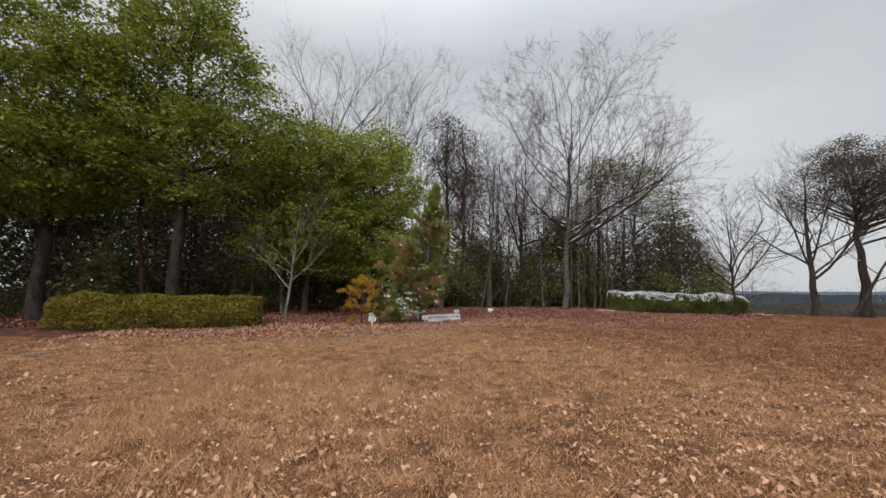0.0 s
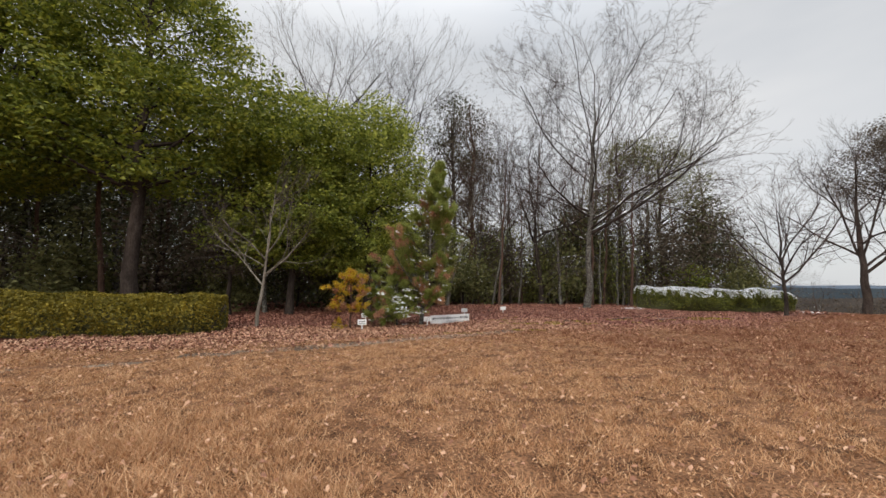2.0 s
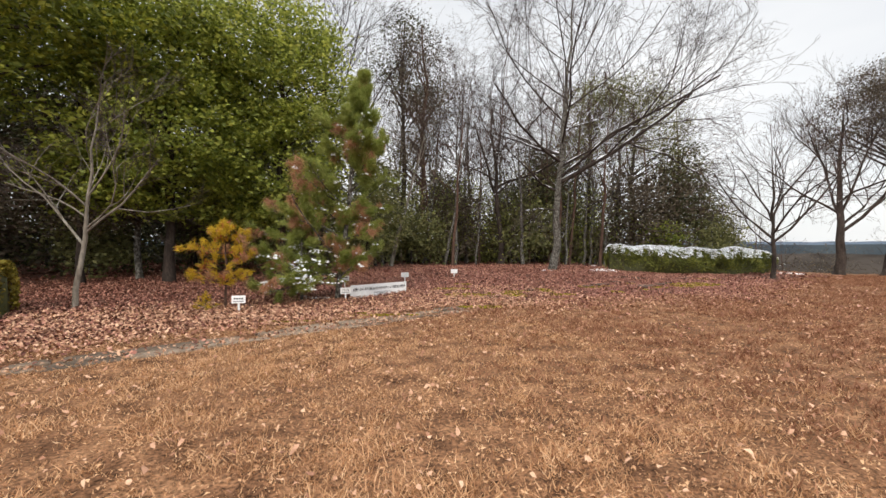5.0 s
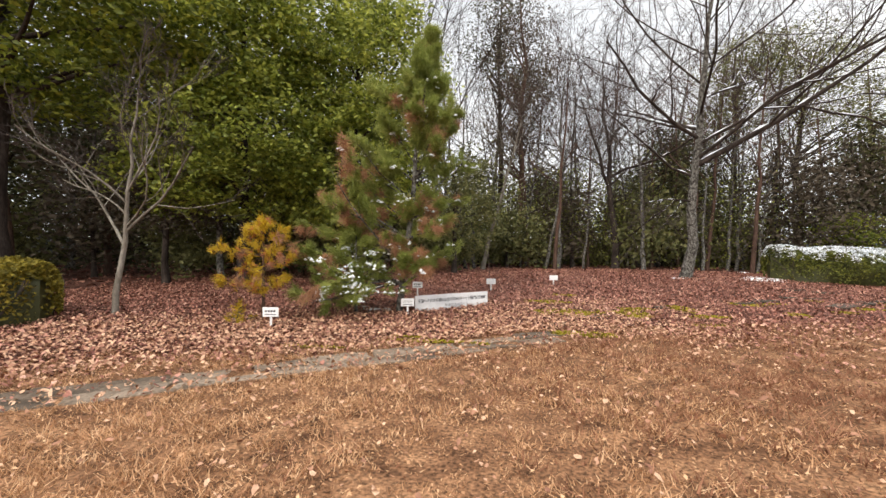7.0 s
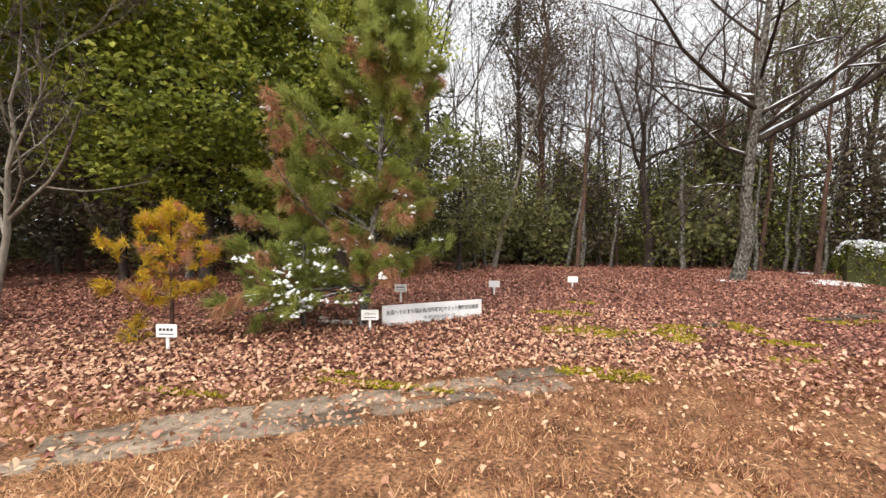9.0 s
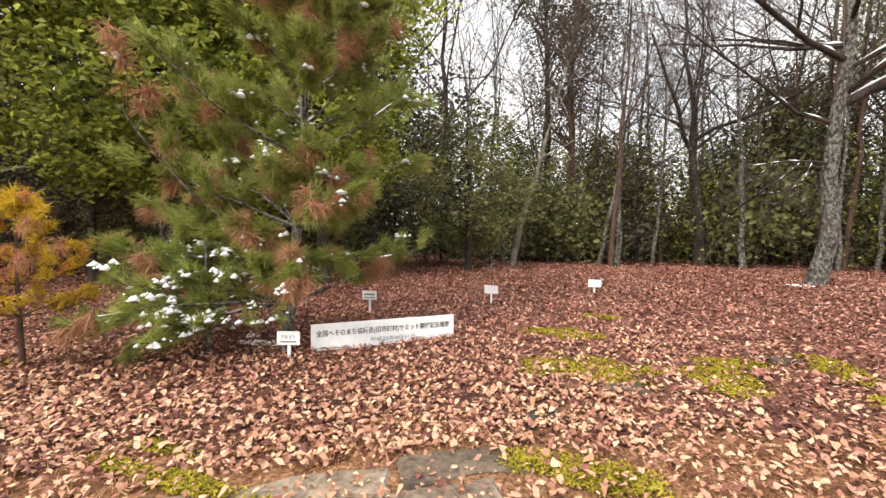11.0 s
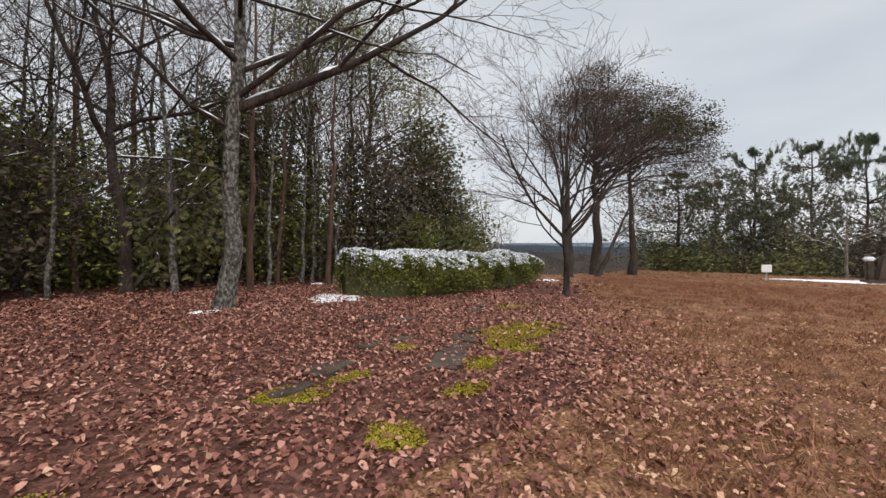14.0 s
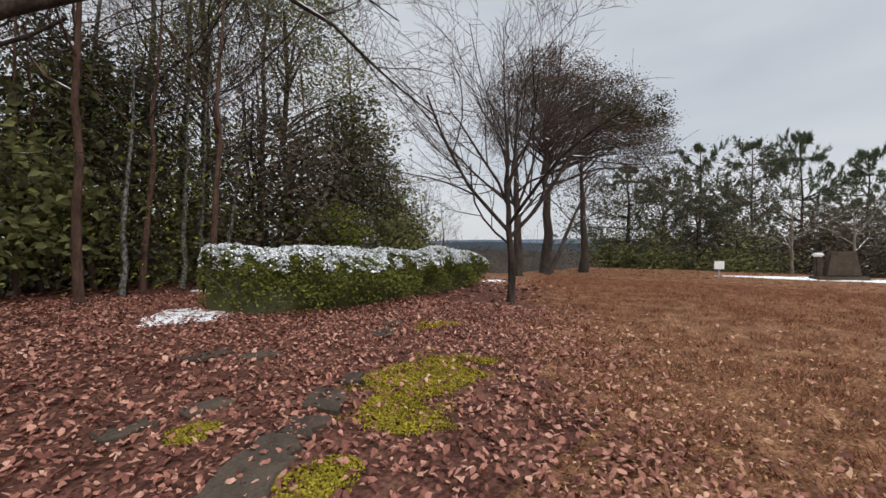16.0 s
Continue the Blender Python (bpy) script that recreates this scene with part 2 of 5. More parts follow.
def part(name, bm, mat, parent, label=""):
    me = bpy.data.meshes.new(name)
    bm.to_mesh(me)
    bm.free()
    me.materials.append(mat)
    ob = new(name, me)
    ob.parent = parent
    return tagged(ob, label)


def base(name, x, y, z, label, category, group="", kind="", turn=0.0):
    ob = new(name)
    ob.empty_display_size = 0.2
    ob.matrix_world = pose(x, y, z, 0, 0, turn)
    return tagged(ob, label, category, group, kind)


def box_bm(x0, x1, y0, y1, z0, z1, bevel=0.0, m=None):
    bm = bmesh.new()
    bmesh.ops.create_cube(bm, size=1.0)
    for v in bm.verts:
        v.co = Vector((x0 + (v.co.x + .5) * (x1 - x0), y0 + (v.co.y + .5) * (y1 - y0), z0 + (v.co.z + .5) * (z1 - z0)))
    if bevel:
        bmesh.ops.bevel(bm, geom=bm.edges[:], offset=bevel, segments=2, affect='EDGES')
    if m is not None:
        bm.transform(m)
    return bm


def smoothstep(a, b, v):
    u = min(1.0, max(0.0, (v - a) / (b - a)))
    return u * u * (3 - 2 * u)


BED_EDGE = [(-30, 15.5), (-12, 12.2), (-6, 11.9), (-3.4, 13.5), (0, 15.2), (3.4, 16.7), (5.5, 17.4), (7, 17.9), (9, 18.15), (10.5, 18.5), (12, 19.7), (13, 20.5), (18, 23.4), (25, 27.5), (60, 45)]


def bed_edge(x):
    """Where the leaf-strewn bed begins."""
    for (x0, y0), (x1, y1) in zip(BED_EDGE, BED_EDGE[1:]):
        if x <= x1:
            return y0 + (y1 - y0) * max(0.0, (x - x0)) / (x1 - x0)
    return BED_EDGE[-1][1]


def gz(x, y):
    """Height of the ground: a hilltop lawn, a low bed at its back, woods falling away behind."""
    z = -0.13 * smoothstep(11, 6, y)
    z += 0.05 * smoothstep(16, 20, y) + 0.22 * smoothstep(20, 26, y) * smoothstep(16, 9, x)
    z += 0.12 * smoothstep(-1, -6, x) * smoothstep(11, 16, y)
    z -= 0.42 * smoothstep(16, 31, x)
    z += 0.009 * math.sin(1.7 * x + 0.6 * y) + 0.008 * math.sin(1.1 * y - 0.9 * x + 1.3) + 0.005 * math.sin(4.3 * x + 2.2 * y) + 0.005 * math.sin(5.1 * y - 3.1 * x)
    d = math.hypot(max(0.0, -18 - x, x - 37), max(0.0, -14 - y, y - 33 + 0.12 * max(0.0, x - 14)))
    z -= 17.0 * (1 - math.exp(-d / 26.0))
    return z


def ramp(a, b, v):
    u = np.clip((v - a) / (b - a), 0, 1)
    return u * u * (3 - 2 * u)


def gz_many(x, y):
    """gz for arrays."""
    z = -0.13 * ramp(11, 6, y)
    z += 0.05 * ramp(16, 20, y) + 0.22 * ramp(20, 26, y) * ramp(16, 9, x)
    z += 0.12 * ramp(-1, -6, x) * ramp(11, 16, y)
    z -= 0.42 * ramp(16, 31, x)
    z += 0.009 * np.sin(1.7 * x + 0.6 * y) + 0.008 * np.sin(1.1 * y - 0.9 * x + 1.3) + 0.005 * np.sin(4.3 * x + 2.2 * y) + 0.005 * np.sin(5.1 * y - 3.1 * x)
    d = np.hypot(np.maximum(0.0, np.maximum(-18 - x, x - 37)), np.maximum(0.0, np.maximum(-14 - y, y - 33 + 0.12 * np.maximum(0.0, x - 14))))
    return z - 17.0 * (1 - np.exp(-d / 26.0))


TABLE = np.random.RandomState(77).uniform(0, 1, (256, 256))


def patches(x, y, s, seed):
    """Smooth patchiness between 0 and 1 for arrays, about 1 / s across."""
    u, v = x * s + seed * 17.3 + 500, y * s + seed * 9.1 + 500
    i, j = np.floor(u).astype(int), np.floor(v).astype(int)
    f, g = u - i, v - j
    f, g = f * f * (3 - 2 * f), g * g * (3 - 2 * g)
    a, b = TABLE[i % 256, j % 256], TABLE[(i + 1) % 256, j % 256]
    c, d = TABLE[i % 256, (j + 1) % 256], TABLE[(i + 1) % 256, (j + 1) % 256]
    return (a * (1 - f) + b * f) * (1 - g) + (c * (1 - f) + d * f) * g


def edge_at(x):
    return np.interp(x, [p[0] for p in BED_EDGE], [p[1] for p in BED_EDGE])


def leaf_mesh(centres, sizes, rs, flat=0.0, fold=0.25, aspect=0.55):
    """Loose leaves: each four corners on a lens outline, creased along its length. flat: 1 lies level."""
    n = len(centres)
    a = rs.uniform(0, 2 * np.pi, n)
    axis = np.stack([np.cos(a), np.sin(a), rs.normal(0, 1, n) * (1 - flat) * 0.8], 1)
    axis /= np.linalg.norm(axis, axis=1)[:, None]
    other = rs.normal(0, 1, (n, 3)) * np.array([1, 1, 1 - flat]) + 1e-3
    side = np.cross(axis, other)
    if flat > 0.5:
        side = np.cross(axis, np.array([0, 0, 1.0]) + rs.normal(0, 0.35 * (1.3 - flat), (n, 3)))
    side /= np.linalg.norm(side, axis=1)[:, None] + 1e-9
    up = np.cross(side, axis)
    up *= np.sign(up[:, 2:3] + 1e-9)
    L, W = sizes[:, None], sizes[:, None] * aspect * rs.uniform(0.75, 1.2, (n, 1))
    lift = up * (L * fold * rs.uniform(0.2, 1.2, (n, 1)))
    p0, p2 = centres - axis * L * 0.5, centres + axis * L * 0.5
    p1, p3 = centres + side * W * 0.5 + lift, centres - side * W * 0.5 + lift
    verts = np.stack([p0, p1, p2, p3], 1).reshape(-1, 3)
    k = np.arange(n)[:, None] * 4
    faces = np.concatenate([k + [0, 1, 2], k + [0, 2, 3]], 1).reshape(-1, 3)
    return verts, faces


def fallen_leaf_mesh(centres, sizes, rs):
    """Dry fallen leaves: six-cornered, broad in the middle, curled up along both edges and at the tip."""
    n = len(centres)
    a = rs.uniform(0, 2 * np.pi, n)
    tilt = rs.normal(0, 0.36, (n, 2))
    u = np.stack([np.cos(a), np.sin(a), tilt[:, 0]], 1)
    w = np.stack([-np.sin(a), np.cos(a), tilt[:, 1]], 1)
    L, W = sizes[:, None], sizes[:, None] * rs.uniform(0.42, 0.72, (n, 1))
    curl = L * rs.uniform(-0.05, 0.55, (n, 1)) * np.array([0, 0, 1.0])
    skew = rs.uniform(-0.12, 0.12, (n, 1))
    corners = []
    for along, across, up in ((-0.5, 0, 0.1), (-0.18, 0.46, 0.8), (0.2, 0.5, 1.0), (0.52, 0, 0.7), (0.24, -0.46, 1.0), (-0.16, -0.5, 0.7)):
        corners.append(centres + u * L * (along + skew * across) + w * W * across + curl * up + rs.normal(0, 0.09, (n, 3)) * L)
    verts = np.stack(corners, 1).reshape(-1, 3)
    f = np.array([(0, 1, 5), (1, 2, 4), (1, 4, 5), (2, 3, 4)])
    return verts, (np.arange(n)[:, None, None] * 6 + f).reshape(-1, 3)


def lump_mesh(centres, sizes, rs):
    """Small uneven lumps, flattened, such as clods of snow."""
    n = len(centres)
    d = np.array([(1, 0, 0), (0, 1, 0), (-1, 0, 0), (0, -1, 0), (0, 0, 0.7), (0, 0, -0.35)], float)
    verts = centres[:, None] + d[None] * sizes[:, None, None] * rs.uniform(0.6, 1.3, (n, 6, 1))
    f = np.array([(0, 1, 4), (1, 2, 4), (2, 3, 4), (3, 0, 4), (1, 0, 5), (2, 1, 5), (3, 2, 5), (0, 3, 5)])
    return verts.reshape(-1, 3), (np.arange(n)[:, None, None] * 6 + f).reshape(-1, 3)


def needle_mesh(tips, ways, rs, count, length, width, spread):
    """Brushes of needles: count thin blades fan out from each tip round its way."""
    n = len(tips)
    t = np.repeat(tips, count, 0) - np.repeat(ways, count, 0) * rs.uniform(0, 0.6, (n * count, 1)) * length
    d = np.repeat(ways, count, 0) + rs.normal(0, spread, (n * count, 3))
    d /= np.linalg.norm(d, axis=1)[:, None]
    s = np.cross(d, rs.normal(0, 1, d.shape))
    s /= np.linalg.norm(s, axis=1)[:, None] + 1e-9
    L = length * rs.uniform(0.6, 1.1, (n * count, 1))
    end = t + d * L - np.array([0, 0, 1.0]) * L * 0.12
    verts = np.stack([t - s * width, t + s * width, end], 1).reshape(-1, 3)
    return verts, np.arange(len(verts)).reshape(-1, 3)


def tubes(lines):
    """One mesh of tapered tubes from (points, radii, sides)."""
    verts, faces, at = [], [], 0
    for pts, radii, sides in lines:
        pts = np.asarray(pts, float)
        n = len(pts)
        d = np.gradient(pts, axis=0)
        d /= np.linalg.norm(d, axis=1)[:, None] + 1e-9
        ref = np.array([1.0, 0, 0]) if abs(d[0, 2]) > 0.8 else np.array([0, 0, 1.0])
        u = np.stack([0 * d[:, 0], d[:, 2], -d[:, 1]], 1) if ref[0] else np.stack([d[:, 1], -d[:, 0], 0 * d[:, 0]], 1)
        u /= np.linalg.norm(u, axis=1)[:, None] + 1e-9
        v = np.stack([d[:, 1] * u[:, 2] - d[:, 2] * u[:, 1], d[:, 2] * u[:, 0] - d[:, 0] * u[:, 2], d[:, 0] * u[:, 1] - d[:, 1] * u[:, 0]], 1)
        a = np.arange(sides) * (2 * np.pi / sides)
        ring = pts[:, None] + (u[:, None] * np.cos(a)[None, :, None] + v[:, None] * np.sin(a)[None, :, None]) * np.asarray(radii, float)[:, None, None]
        verts.append(ring.reshape(-1, 3))
        k = at + (np.arange(n - 1)[:, None] * sides)
        j, j2 = np.arange(sides), (np.arange(sides) + 1) % sides
        quad = np.stack([k + j, k + j2, k + sides + j2, k + sides + j], -1).reshape(-1, 4)
        faces.append(quad)
        at += n * sides
    return np.concatenate(verts), np.concatenate(faces)


def bent(rs, p, d, length, steps, wander, lift):
    """A wandering line from p towards d."""
    pts, d = [np.array(p, float)], np.array(d, float) / np.linalg.norm(d)
    for _ in range(steps):
        d = d + rs.normal(0, wander, 3) + np.array([0, 0, lift])
        d /= np.linalg.norm(d)
        pts.append(pts[-1] + d * (length / steps))
    return np.array(pts), d


def off_axis(rs, d, degrees, turn=None):
    """A way that leaves d by an angle, round it by a random turn."""
    ref = np.array([0, 0, 1.0]) if abs(d[2]) < 0.9 else np.array([1.0, 0, 0])
    u = np.cross(d, ref)
    u /= np.linalg.norm(u)
    v = np.cross(d, u)
    a, t = radians(degrees), rs.uniform(0, 2 * np.pi) if turn is None else turn
    return d * math.cos(a) + (u * math.cos(t) + v * math.sin(t)) * math.sin(a)


def branch_out(rs, p, d, length, r, level, last, out, kids, lift, angle, wander=0.14, thin=0.56):
    """Grows a limb and all that it carries into out[level]: rows of points and radii."""
    steps = 5 if level < last - 1 else (3 if level < last else 2)
    pts, end = bent(rs, p, d, length, steps, wander, lift)
    radii = np.linspace(r, r * 0.42 if level < last else r * 0.5, steps + 1)
    out.setdefault(level, []).append((pts, radii))
    if level == last:
        return
    n = kids[min(level, len(kids) - 1)]
    for k in range(n):
        t = 0.25 + 0.75 * (k + rs.uniform(0, 0.8)) / n
        i = min(steps - 1, int(t * steps))
        f = t * steps - i
        q = pts[i] * (1 - f) + pts[i + 1] * f if f <= 1 else pts[-1]
        way = pts[i + 1] - pts[i]
        way /= np.linalg.norm(way)
        branch_out(rs, q, off_axis(rs, way, rs.uniform(angle * 0.6, angle * 1.25)), length * rs.uniform(0.45, 0.72) * (1.15 - 0.45 * t),
                   max(0.0048, np.interp(t, [0, 1], [radii[0], radii[-1]]) * thin), level + 1, last, out, kids, lift, angle, wander, thin)


def snow_on(rs, lines, share, least=0.008):
    """Snow lying along the upper side of limbs that run fairly level."""
    out = []
    for pts, radii in lines:
        for i in range(len(pts) - 1):
            seg = pts[i + 1] - pts[i]
            level = math.hypot(seg[0], seg[1]) / (np.linalg.norm(seg) + 1e-9)
            if level > 0.62 and radii[i] > least and rs.uniform() < share:
                a, b = rs.uniform(0, 0.4), rs.uniform(0.6, 1.0)
                q = np.array([pts[i] + seg * f + (0, 0, radii[i] * 0.75) for f in (a, (a + b) / 2, b)])
                w = radii[i] * rs.uniform(0.6, 0.85)
                out.append((q, [w * 0.3, w, w * 0.3], 5))
    return out


def bare_tree(name, label, x, y, height, r, fork, seed, limbs=None, lean=(0, 0), bark=None, twig=None, kids=(5, 5, 4, 3), last=4,
              lift=0.05, angle=42, snow=0.35, limb_count=6, limb_len=0.42, sides=10, category="tree", flare=1.5, group=""):
    """A leafless tree: trunk to the fork and beyond as a leader, main limbs, twigs and lying snow."""
    bark, twig = bark or M_BARK, twig or M_TWIG
    rs = np.random.RandomState(seed)
    root = base(name, x, y, gz(x, y) - 0.05, label, category, group)
    lx, ly = lean
    steps = 9
    trunk, radii = [], []
    for i in range(steps + 1):
        f = i / steps
        z = f * height * 0.8
        wob = rs.normal(0, 0.035, 2) * (f > 0.1) * height * 0.12
        trunk.append((lx * f + wob[0], ly * f + wob[1], z))
        radii.append(r * (flare if i == 0 else 1.0) * (1 - 0.88 * f ** 0.9) + 0.006)
    trunk.insert(1, tuple(np.array(trunk[0]) * 0.8 + np.array(trunk[1]) * 0.2))
    radii.insert(1, r * 1.05)
    trunk = np.array(trunk)
    v, f = tubes([(trunk, radii, sides)])
    mesh_object("trunk", v, f, bark, root, True)
    out = {}
    zs = trunk[:, 2]
    rows = list(limbs or [])
    for k in range(limb_count):
        t = fork + (height * 0.78 - fork) * (k + 0.3) / limb_count
        a = k * 2.4 + rs.uniform(-0.5, 0.5)
        up = 0.45 + 0.75 * (t - fork) / (height * 0.8 - fork + 1e-6)
        rows.append((t, (math.cos(a), math.sin(a), up), height * limb_len * (1.1 - 0.55 * (t - fork) / height), None))
    all_snow = []
    for t, way, length, rad in rows:
        p = [np.interp(t, zs, trunk[:, i]) for i in range(2)] + [t]
        own = {}
        rad = rad or np.interp(t, zs, radii) * 0.45
        way = np.array(way, float) / np.linalg.norm(way)
        branch_out(rs, p, way, length, rad, 1, last, own, kids, lift, angle)
        v, f = tubes([(a, b, 7) for a, b in own[1]] + [(a, b, 5) for a, b in own.get(2, [])])
        mesh_object("limb", v, f, M_BARK_DARK if bark == M_BARK else bark, root, True)
        for lev in own:
            if lev > 2:
                out.setdefault(lev, []).extend(own[lev])
        if snow:
            all_snow += snow_on(rs, own[1] + own.get(2, []), snow)
    top = {}
    branch_out(rs, trunk[-1], (0.05, 0.02, 1), height * 0.22, radii[-1], 2, last, top, kids, lift, angle * 0.7)
    for lev in top:
        out.setdefault(max(3, lev), []).extend(top[lev])
    v, f = tubes([(a, b, 3) for lev in out for a, b in out[lev]])
    tagged(mesh_object("twigwork", v, f, twig, root, False, "fine bare twigs"), kind="stuff")
    if all_snow:
        v, f = tubes(all_snow)
        tagged(mesh_object("snow", v, f, M_SNOW, root, True, "thin snow lying on the limbs"), kind="stuff")
    return root


def clumped(rs, blobs, clumps, per, spread, hollow=0.5, flatten=0.45):
    """Leaf places: clumps near the skin of the blobs (centre, radii), each a loose handful."""
    vol = np.array([b[1][0] * b[1][1] * b[1][2] for b in blobs]) ** 0.75
    pick = rs.choice(len(blobs), clumps, p=vol / vol.sum())
    c = np.array([b[0] for b in blobs], float)[pick]
    rad = np.array([b[1] for b in blobs], float)[pick]
    d = rs.normal(0, 1, (clumps, 3))
    d /= np.linalg.norm(d, axis=1)[:, None]
    heart = c + d * rad * (hollow + (1.05 - hollow) * rs.uniform(0, 1, (clumps, 1)) ** 0.6)
    pts = np.repeat(heart, per, 0) + rs.normal(0, 1, (clumps * per, 3)) * np.array([1, 1, flatten]) * spread
    return heart, pts


def leafy_tree(name, label, x, y, height, r, blobs, seed, leaf, clumps=260, per=40, size=0.15, spread=0.32, bark=None, lean=(0, 0),
               snow=0, trunk_top=0.85, limbs=14, category="tree", flat=0.35, hollow=0.5, group="", snow_size=0.09):
    """An evergreen tree: tapered trunk, limbs that reach into the crown, a crown of loose leaves in clumps."""
    rs = np.random.RandomState(seed)
    bark = bark or M_BARK_DARK
    root = base(name, x, y, gz(x, y) - 0.05, label, category, group)
    f = np.linspace(0, 1, 9)
    trunk = np.stack([lean[0] * f, lean[1] * f, f * height * trunk_top], 1)
    trunk[1:, :2] += rs.normal(0, 0.02, (8, 2)) * height * 0.3
    radii = r * (1 - 0.85 * f) + 0.01
    radii[0] *= 1.35
    v, fc = tubes([(trunk, radii, 8)])
    mesh_object("trunk", v, fc, bark, root, True)
    heart, pts = clumped(rs, blobs, clumps, int(per * 1.2), spread * 0.82, hollow)
    size *= 1.32
    lines = []
    for h in heart[rs.permutation(len(heart))[:limbs]]:
        t = max(height * 0.18, min(h[2] * 0.8, height * trunk_top * 0.95))
        p = np.array([np.interp(t, trunk[:, 2], trunk[:, 0]), np.interp(t, trunk[:, 2], trunk[:, 1]), t])
        mid = (p + h) / 2 + rs.normal(0, 0.15, 3) + (0, 0, 0.15 * np.linalg.norm(h - p) * 0.3)
        rr = np.interp(t, trunk[:, 2], radii) * 0.5
        lines.append((np.array([p, mid, h]), [rr, rr * 0.6, 0.008], 5))
    for row in lines if not group else ():
        v, fc = tubes([row])
        mesh_object("limb", v, fc, bark, root, True)
    if group:
        v, fc = tubes(lines)
        tagged(mesh_object("branchwork", v, fc, bark, root, True), kind="stuff")
    v, fc = leaf_mesh(pts, size * rs.uniform(0.65, 1.25, len(pts)), rs, flat)
    tagged(mesh_object("crown", v, fc, leaf, root), kind="stuff")
    if snow:
        upper = pts[pts[:, 2] > np.percentile(pts[:, 2], 30)]
        q = upper[rs.choice(len(upper), snow)] + (0, 0, 0.03)
        v, fc = leaf_mesh(q, snow_size * rs.uniform(0.6, 1.5, snow), rs, 0.95, 0.3, 0.8)
        tagged(mesh_object("snow", v, fc, M_SNOW, root, False, "flecks of snow on the leaves"), kind="stuff")
    return root


def pine_tree(name, label, x, y, height, r, width, seed, needle, tufts=420, count=26, length=0.14, blade=0.004, bare=0.2, dead=0.0, snow=0,
              bark=None, shape=1.0, lean=(0, 0), droop=0.1, extra=(), category="pine tree", group="", whorls=12, top=1.0, clod=1.0, rise=0.0, sprays=4, pruned=None):
    """A pine: trunk, whorls of limbs, needle brushes at the ends; some brushes dead and brown."""
    rs = np.random.RandomState(seed)
    bark = bark or M_BARK
    root = base(name, x, y, gz(x, y) - 0.04, label, category, group)
    f = np.linspace(0, 1, 8)
    trunk = np.stack([lean[0] * f, lean[1] * f, f * height], 1)
    trunk[1:-1, :2] += rs.normal(0, 0.012, (6, 2)) * height * 0.4
    radii = r * (1 - 0.93 * f) + 0.004
    v, fc = tubes([(trunk, radii, 8)])
    mesh_object("trunk", v, fc, bark, root, True)
    lines, tips, ways, dry = [], [], [], []
    for w in range(whorls):
        t = bare + (0.97 - bare) * (w / (whorls - 1)) ** 0.9
        reach = width * 0.5 * (1 - ((t - bare) / (1 - bare)) ** shape) * top + 0.12 * width * (1 - t)
        for k in range(rs.randint(4, 7) + (3 if t < 0.4 else 0)):
            a = rs.uniform(0, 2 * np.pi)
            L = reach * rs.uniform(0.65, 1.15)
            if pruned and t < 0.36 and pruned[0] < (math.degrees(a) + 180) % 360 - 180 < pruned[1]:
                L *= 0.42  # low limbs cut back over the name board
            p = np.array([np.interp(t * height, trunk[:, 2], trunk[:, 0]), np.interp(t * height, trunk[:, 2], trunk[:, 1]), t * height])
            d = np.array([math.cos(a), math.sin(a), rs.uniform(0.05, 0.4) - droop + rise * t])
            pts, end = bent(rs, p, d, L, 5, 0.13, 0.03 + 0.06 * rise * t)
            rr = max(0.005, np.interp(t, [0, 1], [r * 0.38, r * 0.08]))
            lines.append((pts, np.linspace(rr, 0.004, 6), 5))
            for j in range(sprays):
                s = 0.3 + 0.7 * (j + rs.uniform(0.2, 1.0)) / sprays
                i = min(4, int(s * 5))
                q = pts[i] + (pts[i + 1] - pts[i]) * min(1.0, s * 5 - i)
                way = (pts[i + 1] - pts[i]) / (np.linalg.norm(pts[i + 1] - pts[i]) + 1e-9)
                side = off_axis(rs, way, rs.uniform(15, 60))
                side[2] += 0.2 + 0.4 * rise * t
                side /= np.linalg.norm(side)
                m = rs.uniform(0.12, 0.34) * max(0.35, L)
                tip = q + side * m
                lines.append((np.array([q, (q + tip) / 2 + rs.normal(0, 0.02, 3), tip]), [0.007, 0.005, 0.003], 3))
                many = max(2, int(tufts / (whorls * 5.0 * sprays)))
                brown = rs.uniform() < dead * max(0.0, 1.35 - 1.3 * t)
                for _ in range(many):
                    f2 = rs.uniform(0.35, 1.05)
                    tips.append(q + (tip - q) * f2 + rs.normal(0, 0.03, 3))
                    w2 = side + rs.normal(0, 0.35, 3)
                    ways.append(w2 / np.linalg.norm(w2))
                    dry.append(brown)
    v, fc = tubes(lines)
    tagged(mesh_object("branchwork", v, fc, bark, root, True), kind="stuff")
    tips, ways = np.array(tips), np.array(ways)
    pick = np.array(dry)
    kinds = [("needles", needle, ~pick), ("dead_needles", M_NEEDLE_DEAD, pick)]
    for label2, mat, which in kinds:
        if which.any():
            ww = ways[which] if label2 == "needles" else ways[which] * 0.5 - np.array([0, 0, 0.55])
            v, fc = needle_mesh(tips[which], ww, rs, count, length, blade, 0.42)
            tagged(mesh_object(label2, v, fc, mat, root, False, "dry brown needle bunches" if label2 != "needles" else ""), kind="stuff")
    for label2, mat, share in extra:
        which = rs.uniform(0, 1, len(tips)) < share
        v, fc = needle_mesh(tips[which], ways[which], rs, count, length, blade, 0.45)
        tagged(mesh_object(label2, v, fc, mat, root), kind="stuff")
